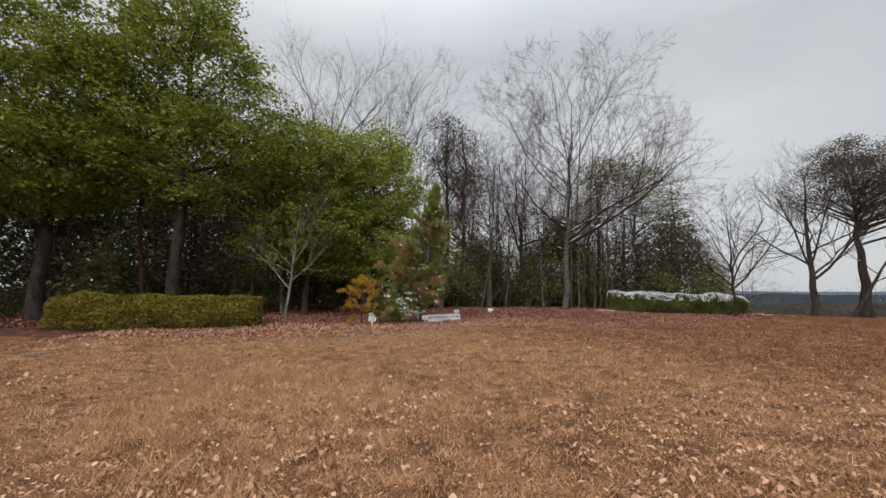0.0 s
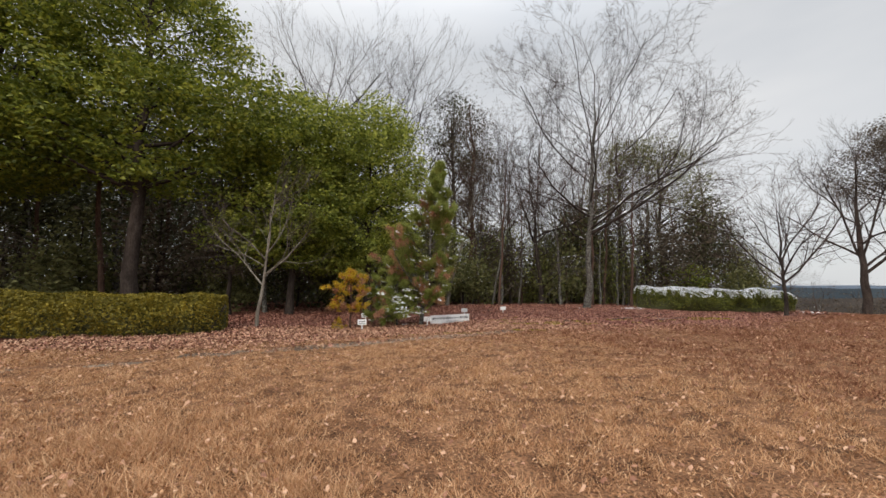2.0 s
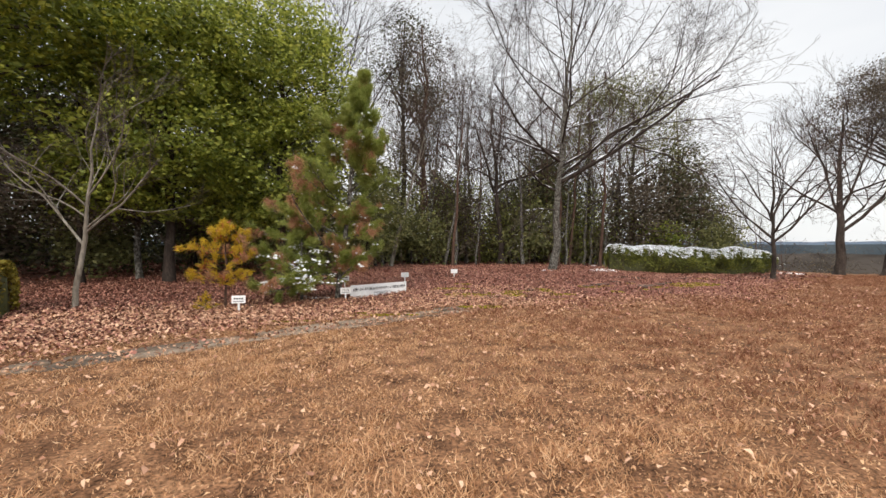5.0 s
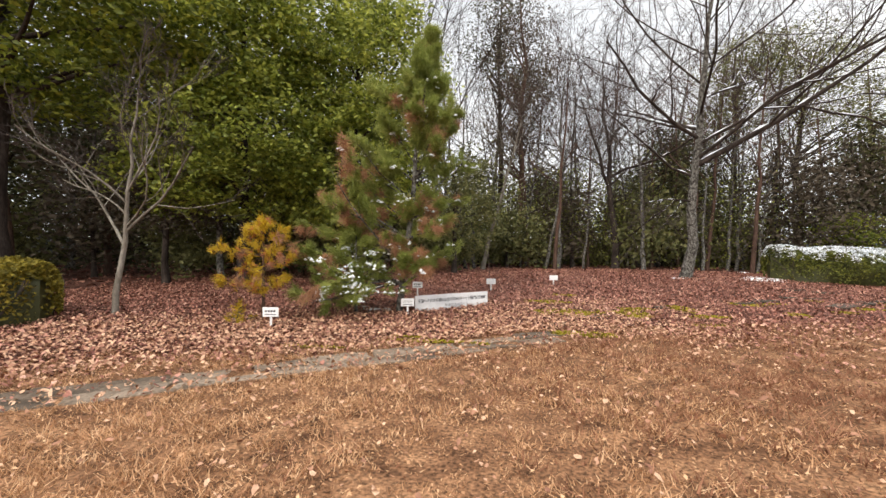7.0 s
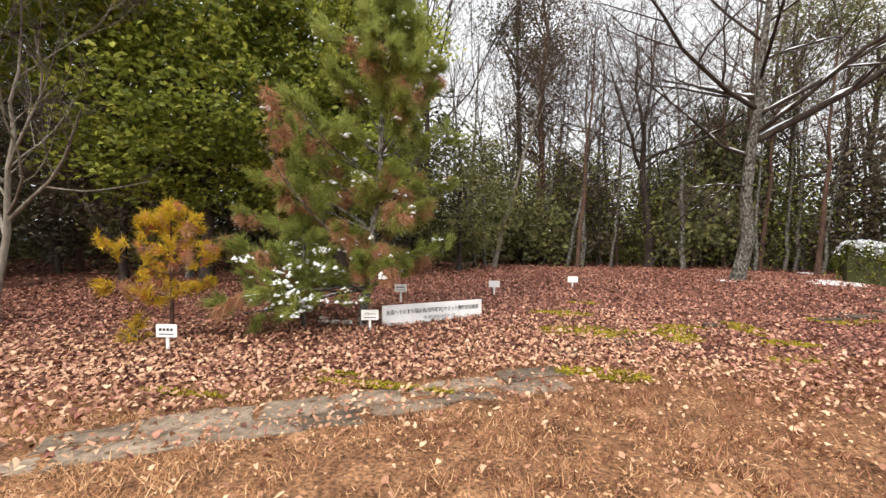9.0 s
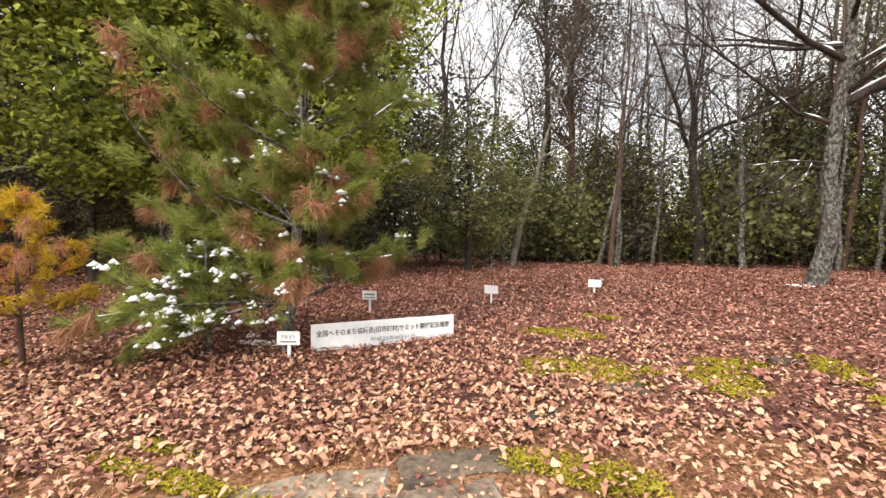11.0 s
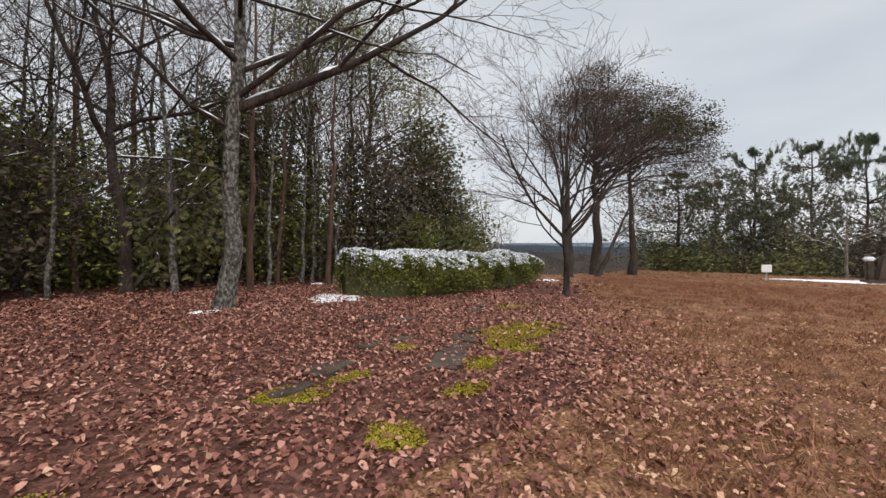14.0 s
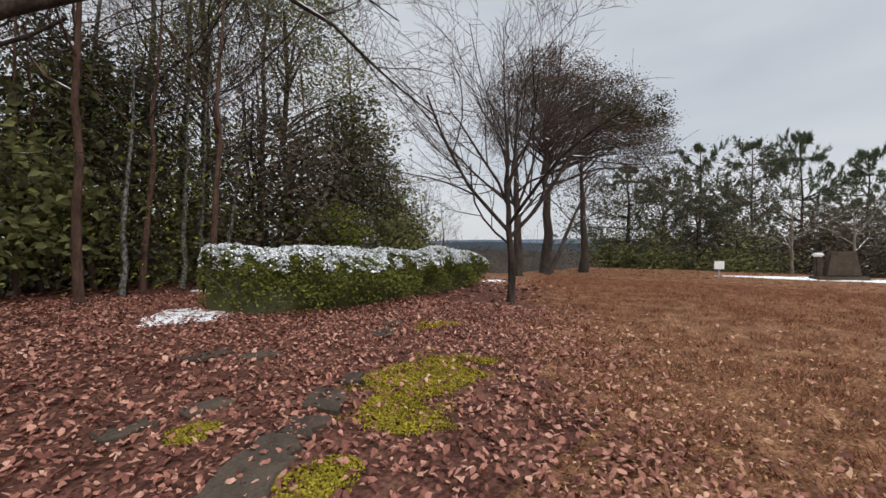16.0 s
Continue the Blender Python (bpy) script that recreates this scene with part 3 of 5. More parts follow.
    if snow:
        lying = snow_on(rs, [(a, b) for a, b, c in lines if c == 5 and a[0][2] < height * 0.8], 0.12, 0.003)
        v, fc = tubes([(a, [0.006, rs.uniform(0.01, 0.022), 0.005], c) for a, b, c in lying])
        tagged(mesh_object("lying_snow", v, fc, M_SNOW, root, True, "snow lying along the limbs"), kind="stuff")
        low = tips[tips[:, 2] < height * 0.8]
        q = np.repeat(low[rs.choice(len(low), snow // 6)], 6, 0)
        q = q + rs.normal(0, 1, q.shape) * np.array([0.07, 0.07, 0.02]) + (0, 0, 0.02)
        v, fc = lump_mesh(q, rs.uniform(0.02, 0.065, len(q)) * clod, rs)
        tagged(mesh_object("snow", v, fc, M_SNOW, root, True, "small clods of snow on the needles"), kind="stuff")
    return root


# ---- ground, valley and hills ----
def axis_steps(lo, hi, fine, reach):
    """Even steps from lo to hi, then growing ones out to reach on both sides."""
    inner = list(np.arange(lo, hi + 1e-6, fine))
    grow, v, s = [], 0.0, fine
    while v < reach:
        s *= 1.22
        v += s
        grow.append(v)
    return [lo - g for g in reversed(grow)] + inner + [hi + g for g in grow]


xs, ys = axis_steps(-16, 36, 0.5, 3600), axis_steps(-4, 36, 0.5, 3600)
ground_verts = [(x, y, gz(x, y)) for y in ys for x in xs]
nx = len(xs)
ground_faces = [(j * nx + i, j * nx + i + 1, (j + 1) * nx + i + 1, (j + 1) * nx + i) for j in range(len(ys) - 1) for i in range(nx - 1)]
ground = mesh_object("ground", ground_verts, ground_faces, M_SOIL, None, True)
tagged(ground, "brown lawn soil under dry grass and leaf litter", "ground", "", "structure")


def ridge(name, mat, r0, a0, a1, low, high, seed, label):
    """A far wooded ridge: a band of hillside round the horizon between two bearings."""
    verts, faces, n = [], [], 160
    for i in range(n + 1):
        a = radians(a0 + (a1 - a0) * i / n)
        h = low + (high - low) * (0.5 + 0.5 * noise.noise((a * 5 + seed, seed, 0))) + 0.16 * (high - low) * noise.noise((a * 60, seed, 1))
        for k, (rr, zz) in enumerate(((r0, -20), (r0 * 1.03, -20 + (h + 20) * 0.6), (r0 * 1.08, h), (r0 * 1.2, -20))):
            verts.append((6 + rr * math.sin(a), 12 + rr * math.cos(a), zz))
    for i in range(n):
        for k in range(3):
            faces.append((i * 4 + k, i * 4 + k + 1, (i + 1) * 4 + k + 1, (i + 1) * 4 + k))
    return tagged(mesh_object(name, verts, faces, mat, None, True), label, "hills", "", "structure")


# ridges tinted bluer with distance, the haze being part of their colour
ridge("backdrop_far_hills", M_HILL_FAR, 2600, -60, 170, 4, 38, 3.0, "hills on the far horizon, haze painted in as blue-grey")
ridge("backdrop_near_hills", M_HILL, 900, -80, 180, -5, 9, 8.0, "wooded hills across the valley, haze painted in as blue-green")
ridge("backdrop_valley_woods", M_SCRUB, 170, -90, 200, -7, -2.2, 5.0, "brown leafless woods down in the valley")

ridge("backdrop_valley_slope", M_SCRUB, 380, -90, 200, -9, -2.5, 6.5, "brown wooded slope across the valley")

# ---- grass and leaf litter ----
rs0 = np.random.RandomState(11)


def scatter(n, x0, x1, y0, y1, keep):
    x, y = rs0.uniform(x0, x1, n), rs0.uniform(y0, y1, n)
    ok = rs0.uniform(0, 1, n) < keep(x, y)
    return np.stack([x[ok], y[ok]], 1)


def patchy(x, y, s, seed):
    return 0.5 + 0.5 * noise.noise((x * s, y * s, seed))


MOSS = [(3.0, 18.45, 0.75, 0.50), (2.75, 19.75, 0.55, 0.34), (3.15, 21.0, 0.34, 0.24), (4.2, 18.55, 0.36, 0.55), (4.4, 19.1, 0.4, 0.26), (5.3, 19.2, 0.28, 0.5), (5.5, 18.35, 0.34, 0.22),
        (7.0, 20.3, 0.34, 0.3), (10.75, 20.65, 0.95, 0.62), (10.0, 20.2, 0.4, 0.5), (9.0, 19.8, 0.3, 0.3), (3.0, 16.6, 0.55, 0.22), (0.9, 15.75, 0.8, 0.1), (8.3, 19.3, 0.3, 0.2), (5.15, 17.6, 0.3, 0.2), (8.8, 21.0, 0.22, 0.2),
        (7.6, 20.4, 0.35, 0.15), (12.6, 22.3, 0.5, 0.3), (7.3, 19.0, 0.25, 0.3), (0.4, 16.0, 0.35, 0.1), (-0.7, 15.1, 0.5, 0.09)]


def on_moss(x, y):
    hit = np.zeros(len(x), bool)
    for a, b, c, d in MOSS:
        hit |= ((x - a) / c) ** 2 + ((y - b) / d) ** 2 < 1
    return hit


PATH_LINE = [(-8.5, 9.3), (-5.0, 11.1), (-2.9, 12.55), (-1.2, 13.75), (0.3, 14.85), (1.4, 15.65), (2.45, 16.35)]


def path_gap(x, y):
    """Distance from the middle of the stone path."""
    best = np.full(np.shape(x), 99.0)
    for (x0, y0), (x1, y1) in zip(PATH_LINE, PATH_LINE[1:]):
        dx, dy = x1 - x0, y1 - y0
        t = np.clip(((x - x0) * dx + (y - y0) * dy) / (dx * dx + dy * dy), 0, 1)
        best = np.minimum(best, np.hypot(x - x0 - t * dx, y - y0 - t * dy))
    return best


def lawn(x, y):
    """How densely grass stands."""
    d = y - edge_at(x) - 1.0 * (patches(x, y, 1.1, 4.0) - 0.5)
    dense = (0.5 + 0.5 * ramp(0.2, 0.6, patches(x, y, 0.55, 1.0))) * (0.3 + 0.7 * ramp(0.2, 0.65, patches(x, y, 4.2, 5.0)))
    keep = np.where(d < 0, dense, np.where(d < 0.6, 0.3, np.where((x > -14) & (x < 0.5) & (d < 2.2), 0.10, 0.02)))
    keep = np.where(on_moss(x, y), 0.03, keep)
    return np.where(path_gap(x, y) < 0.36 - 0.3 * patches(x, y, 2.5, 8.0) * np.where(x > -2.5, 0.4, 1.0), 0.0, keep)


def grass(name, pts, blades, lo, hi, width, label, mat=None, spread=0.05):
    """Tufts of dry blades: each blade bends over half way along and tapers to its tip."""
    m, n = len(pts), len(pts) * blades
    x, y = pts[:, 0], pts[:, 1]
    root = np.repeat(np.stack([x, y, gz_many(x, y)], 1), blades, 0)
    root[:, :2] += rs0.normal(0, spread, (n, 2))
    tall = rs0.uniform(0.5, 1.25, m) * (0.35 + 0.6 * patches(x, y, 0.8, 9.0) + 0.7 * ramp(0.4, 0.85, patches(x, y, 4.2, 5.0)))
    h = rs0.uniform(lo, hi, (n, 1)) * np.repeat(tall, blades)[:, None]
    a = rs0.uniform(0, 2 * np.pi, n)
    side = np.stack([np.cos(a), np.sin(a), 0 * a], 1) * width
    bend = rs0.normal(0, 0.75, (n, 3)) * h
    bend[:, 2] = 0
    tip = root + bend + np.array([0, 0, 1.0]) * h
    verts = np.stack([root - side, root + side, tip], 1).reshape(-1, 3)
    ob = mesh_object(name, verts, np.arange(n * 3).reshape(-1, 3), mat or M_GRASS)
    return tagged(ob, label, "grass", "", "stuff")


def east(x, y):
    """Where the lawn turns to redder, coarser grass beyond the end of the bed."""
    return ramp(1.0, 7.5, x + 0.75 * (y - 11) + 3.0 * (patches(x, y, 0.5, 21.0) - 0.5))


grass("lawn_grass", scatter(66000, -8, 12, 1.5, 19, lambda x, y: lawn(x, y) * (1 - east(x, y))), 13, 0.022, 0.062, 0.0048, "tufted dry tan-brown winter lawn grass")
grass("lawn_thatch", scatter(15000, -9, 14, 1.5, 21, lambda x, y: 0.8 * (lawn(x, y) > 0.03)), 6, 0.008, 0.024, 0.007, "flat dry thatch between the grass tufts")
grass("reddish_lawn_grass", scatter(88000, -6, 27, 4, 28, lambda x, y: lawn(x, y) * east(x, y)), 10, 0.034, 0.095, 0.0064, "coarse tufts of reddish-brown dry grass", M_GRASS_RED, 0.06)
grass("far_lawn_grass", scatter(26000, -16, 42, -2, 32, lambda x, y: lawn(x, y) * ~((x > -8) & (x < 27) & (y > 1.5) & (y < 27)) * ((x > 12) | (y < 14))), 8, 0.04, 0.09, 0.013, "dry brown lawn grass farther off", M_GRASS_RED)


grass("tall_grass_patch", scatter(5200, -3.8, 0.0, 4.2, 9.0, lambda x, y: 0.9 * ramp(1.25, 0.6, np.hypot((x + 1.8) / 1.6, (y - 6.5) / 2.0) + 0.6 * (patches(x, y, 1.3, 41.0) - 0.5))), 10, 0.06, 0.12, 0.0042, "patch of taller upright dry straw-brown grass")


def litter(name, pts, size, mat, label, lift=0.012):
    x, y = pts[:, 0], pts[:, 1]
    c = np.stack([x, y, gz_many(x, y) + lift + rs0.uniform(0, 0.03, len(x))], 1)
    sizes = rs0.uniform(size * 0.55, size * 1.3, len(c))
    v, f = fallen_leaf_mesh(c, sizes, rs0) if 0.04 < size < 0.1 else leaf_mesh(c, sizes, rs0, 0.72, 0.3, 0.6)
    return tagged(mesh_object(name, v, f, mat), label, "fallen leaves", "", "stuff")


# mould sheet under the litter; its dark tone doubles as shade between leaves
bed_cells, bed_verts, bed_at = [], [], {}
for x in np.arange(-22, 24.1, 0.5):
    for y in np.arange(11, 37.1, 0.5):
        if y > bed_edge(x) + 0.3 and path_gap(x, y) > 0.75 and x < 19:
            for p, q in ((x, y), (x + 0.5, y), (x + 0.5, y + 0.5), (x, y + 0.5)):
                if (p, q) not in bed_at:
                    bed_at[(p, q)] = len(bed_verts)
                    bed_verts.append((p, q, gz(p, q) + 0.009))
            bed_cells.append(tuple(bed_at[k] for k in ((x, y), (x + 0.5, y), (x + 0.5, y + 0.5), (x, y + 0.5))))
tagged(mesh_object("leaf_mould", bed_verts, bed_cells, M_MOULD, None, True), "rotting leaf mould under the fallen leaves, darkened for shade in the gaps", "ground", "", "structure")


def bed(x, y):
    """How densely fallen leaves lie."""
    d = y - edge_at(x)
    thick = np.where(on_moss(x, y), 0.38, 1.0) * ramp(-1.0, 0.7, d + 1.2 * (patches(x, y, 0.9, 2.0) - 0.5))
    return np.where(path_gap(x, y) < 0.36, 0.10, thick)


def front(x, y):
    """The pale strip of drier leaves along the front of the bed."""
    return bed(x, y) * ramp(4.2, 0.2, y - edge_at(x)) * (0.4 + 0.6 * patches(x, y, 0.8, 15.0)) * ramp(6.5, 2.5, x)


litter("leaf_litter", scatter(185000, -9, 15, 12, 29, bed), 0.052, M_LITTER, "thick red-brown fallen oak leaves covering the bed")
litter("pale_leaf_litter", scatter(120000, -9, 7, 11.5, 20.5, front), 0.05, M_LITTER_PALE, "pale tan fallen leaves along the front of the bed", 0.034)
litter("leaf_litter_under_woods", scatter(16000, -20, 22, 14, 36, lambda x, y: bed(x, y) * ~((x > -9) & (x < 15) & (y < 29))), 0.15, M_LITTER, "dark fallen leaves on the floor of the wood")
litter("leaf_litter_on_lawn", scatter(90000, -9, 15, 1.5, 22, lambda x, y: (y < edge_at(x)) * (0.09 + 0.85 * ramp(8.0, 3.5, y) * ramp(0.3, 0.6, patches(x, y, 0.6, 5.0)) + 0.3 * ramp(2.5, 0.0, edge_at(x) - y) + 0.12 * ramp(0.5, 0.8, patches(x, y, 1.5, 6.0)))), 0.046, M_LITTER_PALE, "scattered pale brown leaves lying on the lawn", 0.03)
litter("leaf_litter_on_eastern_lawn", scatter(26000, 5, 16, 13.5, 22, lambda x, y: (y < edge_at(x) + 0.3) * (0.05 + 0.5 * ramp(2.2, 0.0, edge_at(x) - y + 1.5 * (patches(x, y, 0.9, 31.0) - 0.5)))), 0.05, M_LITTER, "red-brown leaves blown among the coarse grass", 0.035)
litter("lawn_debris", scatter(70000, -8, 14, 2, 21, lambda x, y: (y < edge_at(x) + 0.5) * (0.3 + 0.7 * ramp(0.3, 0.65, patches(x, y, 1.6, 12.0)))), 0.034, M_DEBRIS, "small curled dry leaf and grass scraps on the lawn", 0.022)


def moss_patch(x, y, a, b, seed):
    """A low cushion of moss with an uneven outline, tufted all over."""
    rs = np.random.RandomState(seed)
    n = int(2300 * a * b / 0.15) + 300
    pts = []
    while len(pts) < n:
        u, v = rs.uniform(-1.15, 1.15, 2)
        edge = 0.25 + 1.05 * patchy(x + u * a, y + v * b, 3.4, 6.0) + rs.normal(0, 0.12)
        if math.hypot(u, v) < edge:
            pts.append((x + u * a, y + v * b))
    c = np.array([(p, q, gz(p, q) + 0.02) for p, q in pts])
    v, f = leaf_mesh(c, rs.uniform(0.012, 0.032, len(c)), rs, 0.55, 0.5, 0.8)
    tagged(mesh_object("moss_patch", v, f, M_MOSS), "bright yellow-green moss cushion among fallen leaves", "moss", "moss patches in the bed", "stuff")


for k, row in enumerate(MOSS):
    moss_patch(*row, 100 + k)

# ---- the big bare tree and the other trees of the bed ----
big = bare_tree("bare_oak_tree", "tall leafless grey-barked oak with snow along its limbs", 7.58, 25.15, 13.2, 0.175, 4.3, 5, lean=(0.5, -0.9),
                limbs=[(3.75, (0.86, -0.42, 0.62), 6.2, 0.10), (3.95, (0.72, -0.66, 0.30), 6.4, 0.06), (3.4, (-0.95, 0.1, 0.22), 3.8, 0.045), (4.6, (-0.8, -0.5, 0.75), 4.6, 0.065),
                       (4.9, (0.1, 0.9, 0.7), 4.4, 0.06), (2.6, (-0.75, -0.55, 0.05), 2.2, 0.03)], kids=(6, 5, 5, 4, 3), last=5, limb_count=13, limb_len=0.45, lift=0.03, angle=42, sides=14, snow=0.75, flare=1.22)
young = bare_tree("spreading_bare_tree", "small spreading leafless tree with slender grey trunk", 15.81, 23.03, 6.1, 0.09, 1.75, 21, lean=(0.1, 0.2), bark=M_BARK_DARK,
                  limbs=[(1.5, (0.7, -0.55, 0.75), 3.7, 0.05), (1.65, (-0.75, 0.4, 0.95), 3.5, 0.048), (1.9, (0.45, 0.2, 1.1), 3.8, 0.05), (1.8, (-0.3, -0.7, 1.0), 3.4, 0.044), (1.35, (-0.85, 0.5, 0.6), 2.2, 0.03), (2.2, (0.1, 0.5, 1.2), 3.4, 0.04)],
                  kids=(8, 6, 5, 3), last=4, limb_count=7, limb_len=0.5, lift=0.035, angle=42, snow=0.3, twig=M_TWIG_RED)
bare_tree("slender_bare_maple", "slender pale-barked leafless maple on the leafy bed", -4.95, 16.25, 5.0, 0.052, 1.4, 33, lean=(0.35, 0.15), bark=M_BARK_PALE,
          limbs=[(1.25, (-0.75, 0.1, 0.75), 2.3, 0.028), (1.5, (0.7, 0.15, 0.75), 2.0, 0.028), (2.0, (-0.5, -0.5, 0.8), 1.8, 0.022), (2.2, (0.75, -0.2, 0.5), 1.9, 0.02), (1.8, (-0.9, 0.2, 0.35), 1.9, 0.018)],
          kids=(4, 4, 4, 3), last=4, limb_count=4, limb_len=0.36, lift=0.05, angle=32, snow=0.0)
bare_tree("dark_bare_tree", "dark-trunked leafless tree at the edge of the slope", 25.4, 29.0, 11.0, 0.24, 2.6, 44, bark=M_BARK_DARK,
          limbs=[(2.4, (0.75, -0.35, 0.95), 6.0, 0.09), (3.0, (-0.4, 0.35, 1.1), 5.4, 0.075), (3.4, (0.1, -0.5, 1.1), 5.0, 0.07)], kids=(8, 6, 5, 3), last=4, limb_count=9, limb_len=0.38, lift=0.08, angle=34, snow=0.2)
bare_tree("leaning_bare_tree", "thin leaning dark tree at the slope's edge", 27.2, 28.3, 6.0, 0.15, 2.2, 45, lean=(2.2, -1.2), bark=M_BARK_DARK, kids=(4, 4, 3), last=3, limb_count=5, snow=0.3)

oak_blobs = [((0.2, -0.6, 10.2), (3.2, 3.0, 2.0)), ((3.0, -2.2, 9.6), (2.8, 2.6, 2.0)), ((5.0, -3.4, 8.0), (2.0, 2.0, 1.7)), ((-2.2, 1.0, 8.8), (2.2, 2.0, 1.8)), ((5.4, -3.8, 6.6), (1.3, 1.3, 1.2)), ((-0.6, 0, 11.4), (1.8, 1.8, 1.2)), ((1.2, -1.0, 8.2), (2.4, 2.2, 1.6))]
leafy_tree("evergreen_oak", "dark evergreen oak with a rounded brownish crown", 29.6, 29.7, 12.6, 0.33, oak_blobs, 51, M_LEAF_BROWN, clumps=600, per=72, size=0.078, spread=0.48, limbs=70, hollow=0.2, trunk_top=0.72)
leafy_tree("evergreen_oak", "slim dark evergreen oak beside the larger one", 31.4, 28.3, 10.5, 0.24, [((0.8, -0.8, 8.6), (2.6, 2.4, 2.0)), ((3.2, -2.0, 9.6), (2.0, 2.0, 1.2))], 52, M_LEAF_DARK, clumps=130, per=50, size=0.11, spread=0.4, limbs=24, trunk_top=0.8)

# planted pine beside the name board
pine_tree("planted_red_pine", "young red pine with long needles, brown bunches and snow", -0.3, 17.98, 5.5, 0.07, 3.5, 61, M_NEEDLE, tufts=6200, count=26, length=0.2, blade=0.0046, bare=0.11, dead=0.27, snow=420, clod=0.9, bark=M_BARK,
          shape=1.25, whorls=14, droop=0.24, rise=1.1, sprays=7, lean=(0.62, 0.0), pruned=(-125, 50))
pine_tree("planted_pine_shrub", "low snow-laden green pine beside the taller one", -1.05, 17.6, 1.65, 0.035, 1.75, 62, M_NEEDLE, tufts=620, count=26, length=0.14, blade=0.0042, bare=0.2, snow=420, clod=0.85, whorls=6, shape=1.6)
pine_tree("planted_golden_pine", "small planted pine with gold, orange and red needles", -2.3, 16.55, 1.72, 0.028, 1.3, 63, M_NEEDLE_GOLD, tufts=420, count=26, length=0.14, blade=0.0042, bare=0.34, dead=0.34, bark=M_BARK_RED, shape=4.0, whorls=5, droop=0.2, rise=0.35, sprays=3,
          extra=(("red_needles", M_NEEDLE_RED, 0.13),))
pine_tree("pine_seedling", "tiny golden pine seedling in the leaves", -2.62, 16.32, 0.34, 0.008, 0.4, 64, M_NEEDLE_GOLD, tufts=70, count=14, length=0.1, blade=0.003, bare=0.15, whorls=4, sprays=2)


# ---- hedges ----
def hedge(name, label, spine, half, height, seed, mat, leaves, snow=0, size=0.06, side_curve=0.62, top_curve=0.5):
    """A clipped hedge along a spine: woody core stems, a thick skin of small leaves, snow on its top."""
    rs = np.random.RandomState(seed)
    x0, y0 = spine[0]
    root = base(name, x0, y0, gz(x0, y0), label, "hedge")
    cum = [0.0]
    for a, b in zip(spine, spine[1:]):
        cum.append(cum[-1] + math.dist(a, b))

    def spot(s):
        x, y = np.interp(s, cum, [p[0] for p in spine]), np.interp(s, cum, [p[1] for p in spine])
        x2, y2 = np.interp(s + 0.05, cum, [p[0] for p in spine]), np.interp(s + 0.05, cum, [p[1] for p in spine])
        x1, y1 = np.interp(s - 0.05, cum, [p[0] for p in spine]), np.interp(s - 0.05, cum, [p[1] for p in spine])
        d = math.hypot(x2 - x1, y2 - y1) + 1e-9
        return x, y, (x2 - x1) / d, (y2 - y1) / d

    def skin(s, a, depth):
        """a: 0 to 1 from one foot over the top to the other."""
        x, y, dx, dy = spot(min(max(s, 0), cum[-1]))
        end = min(1.0, math.sqrt(max(0.0, 1 - (1 - min(s, cum[-1] - s) / (half * 0.9)) ** 2)) if min(s, cum[-1] - s) < half * 0.9 else 1.0)
        c, sn = math.cos(math.pi * a), math.sin(math.pi * a)
        w = half * np.sign(c) * abs(c) ** side_curve * end * (1 - depth)
        z = height * abs(sn) ** top_curve * (0.9 + 0.1 * end) * (1 - depth * 0.7)
        bulge = 1 + 0.34 * (noise.noise((x * 1.3 + w, y * 1.3, z * 1.5 + seed)))
        w *= bulge
        z *= 1 + 0.2 * noise.noise((x * 1.1, y * 1.1 + w, seed + 3))
        return x - dy * w, y + dx * w, z

    stems = []
    for s in np.arange(0.3, cum[-1] - 0.2, 0.4):
        for side in (-0.45, 0.0, 0.45):
            x, y, dx, dy = spot(s)
            p = np.array([x - dy * half * side - x0, y + dx * half * side - y0, gz(x, y) - gz(x0, y0) - 0.02])
            for _ in range(3):
                pts, _d = bent(rs, p, (rs.normal(0, 0.35), rs.normal(0, 0.35), 1), height * 0.82, 4, 0.15, 0.05)
                stems.append((pts, np.linspace(0.016, 0.006, 5), 4))
    v, f = tubes(stems)
    tagged(mesh_object("stems", v, f, M_TWIG, root, True), kind="stuff")
    pts = []
    for _ in range(leaves):
        x, y, z = skin(rs.uniform(0, cum[-1]), rs.uniform(0.0, 1.0), abs(rs.normal(0, 0.09)))
        pts.append((x - x0, y - y0, z * 0.96 + 0.05 + gz(x, y) - gz(x0, y0)))
    v, f = leaf_mesh(np.array(pts), size * rs.uniform(0.6, 1.3, leaves), rs, 0.15, 0.25, 0.6)
    tagged(mesh_object("foliage", v, f, mat, root), kind="stuff")
    # added smooth dark shell, standing for the shade between the hedge's leaves
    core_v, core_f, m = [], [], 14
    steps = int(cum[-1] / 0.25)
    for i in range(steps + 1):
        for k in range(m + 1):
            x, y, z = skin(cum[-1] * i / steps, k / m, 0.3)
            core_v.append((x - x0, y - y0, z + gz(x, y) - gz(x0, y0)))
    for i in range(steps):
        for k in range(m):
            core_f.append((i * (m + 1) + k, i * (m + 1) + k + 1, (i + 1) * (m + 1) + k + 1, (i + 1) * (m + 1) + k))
    mesh_object("dark_inner_shell", core_v, core_f, M_LEAF_DARK, root, True)
    if snow:
        pts = []
        while len(pts) < snow:
            s = rs.uniform(0, cum[-1])
            x, y, z = skin(s, rs.uniform(0.10, 0.90), -0.01 + abs(rs.normal(0, 0.03)))
            if z > height * 0.6 and rs.uniform() < 1.6 * (patchy(x, y, 4.5, 2.0) - 0.34) + 0.5 * (z / height - 0.9):
                pts.append((x - x0, y - y0, z * 0.97 + 0.06 + gz(x, y) - gz(x0, y0)))
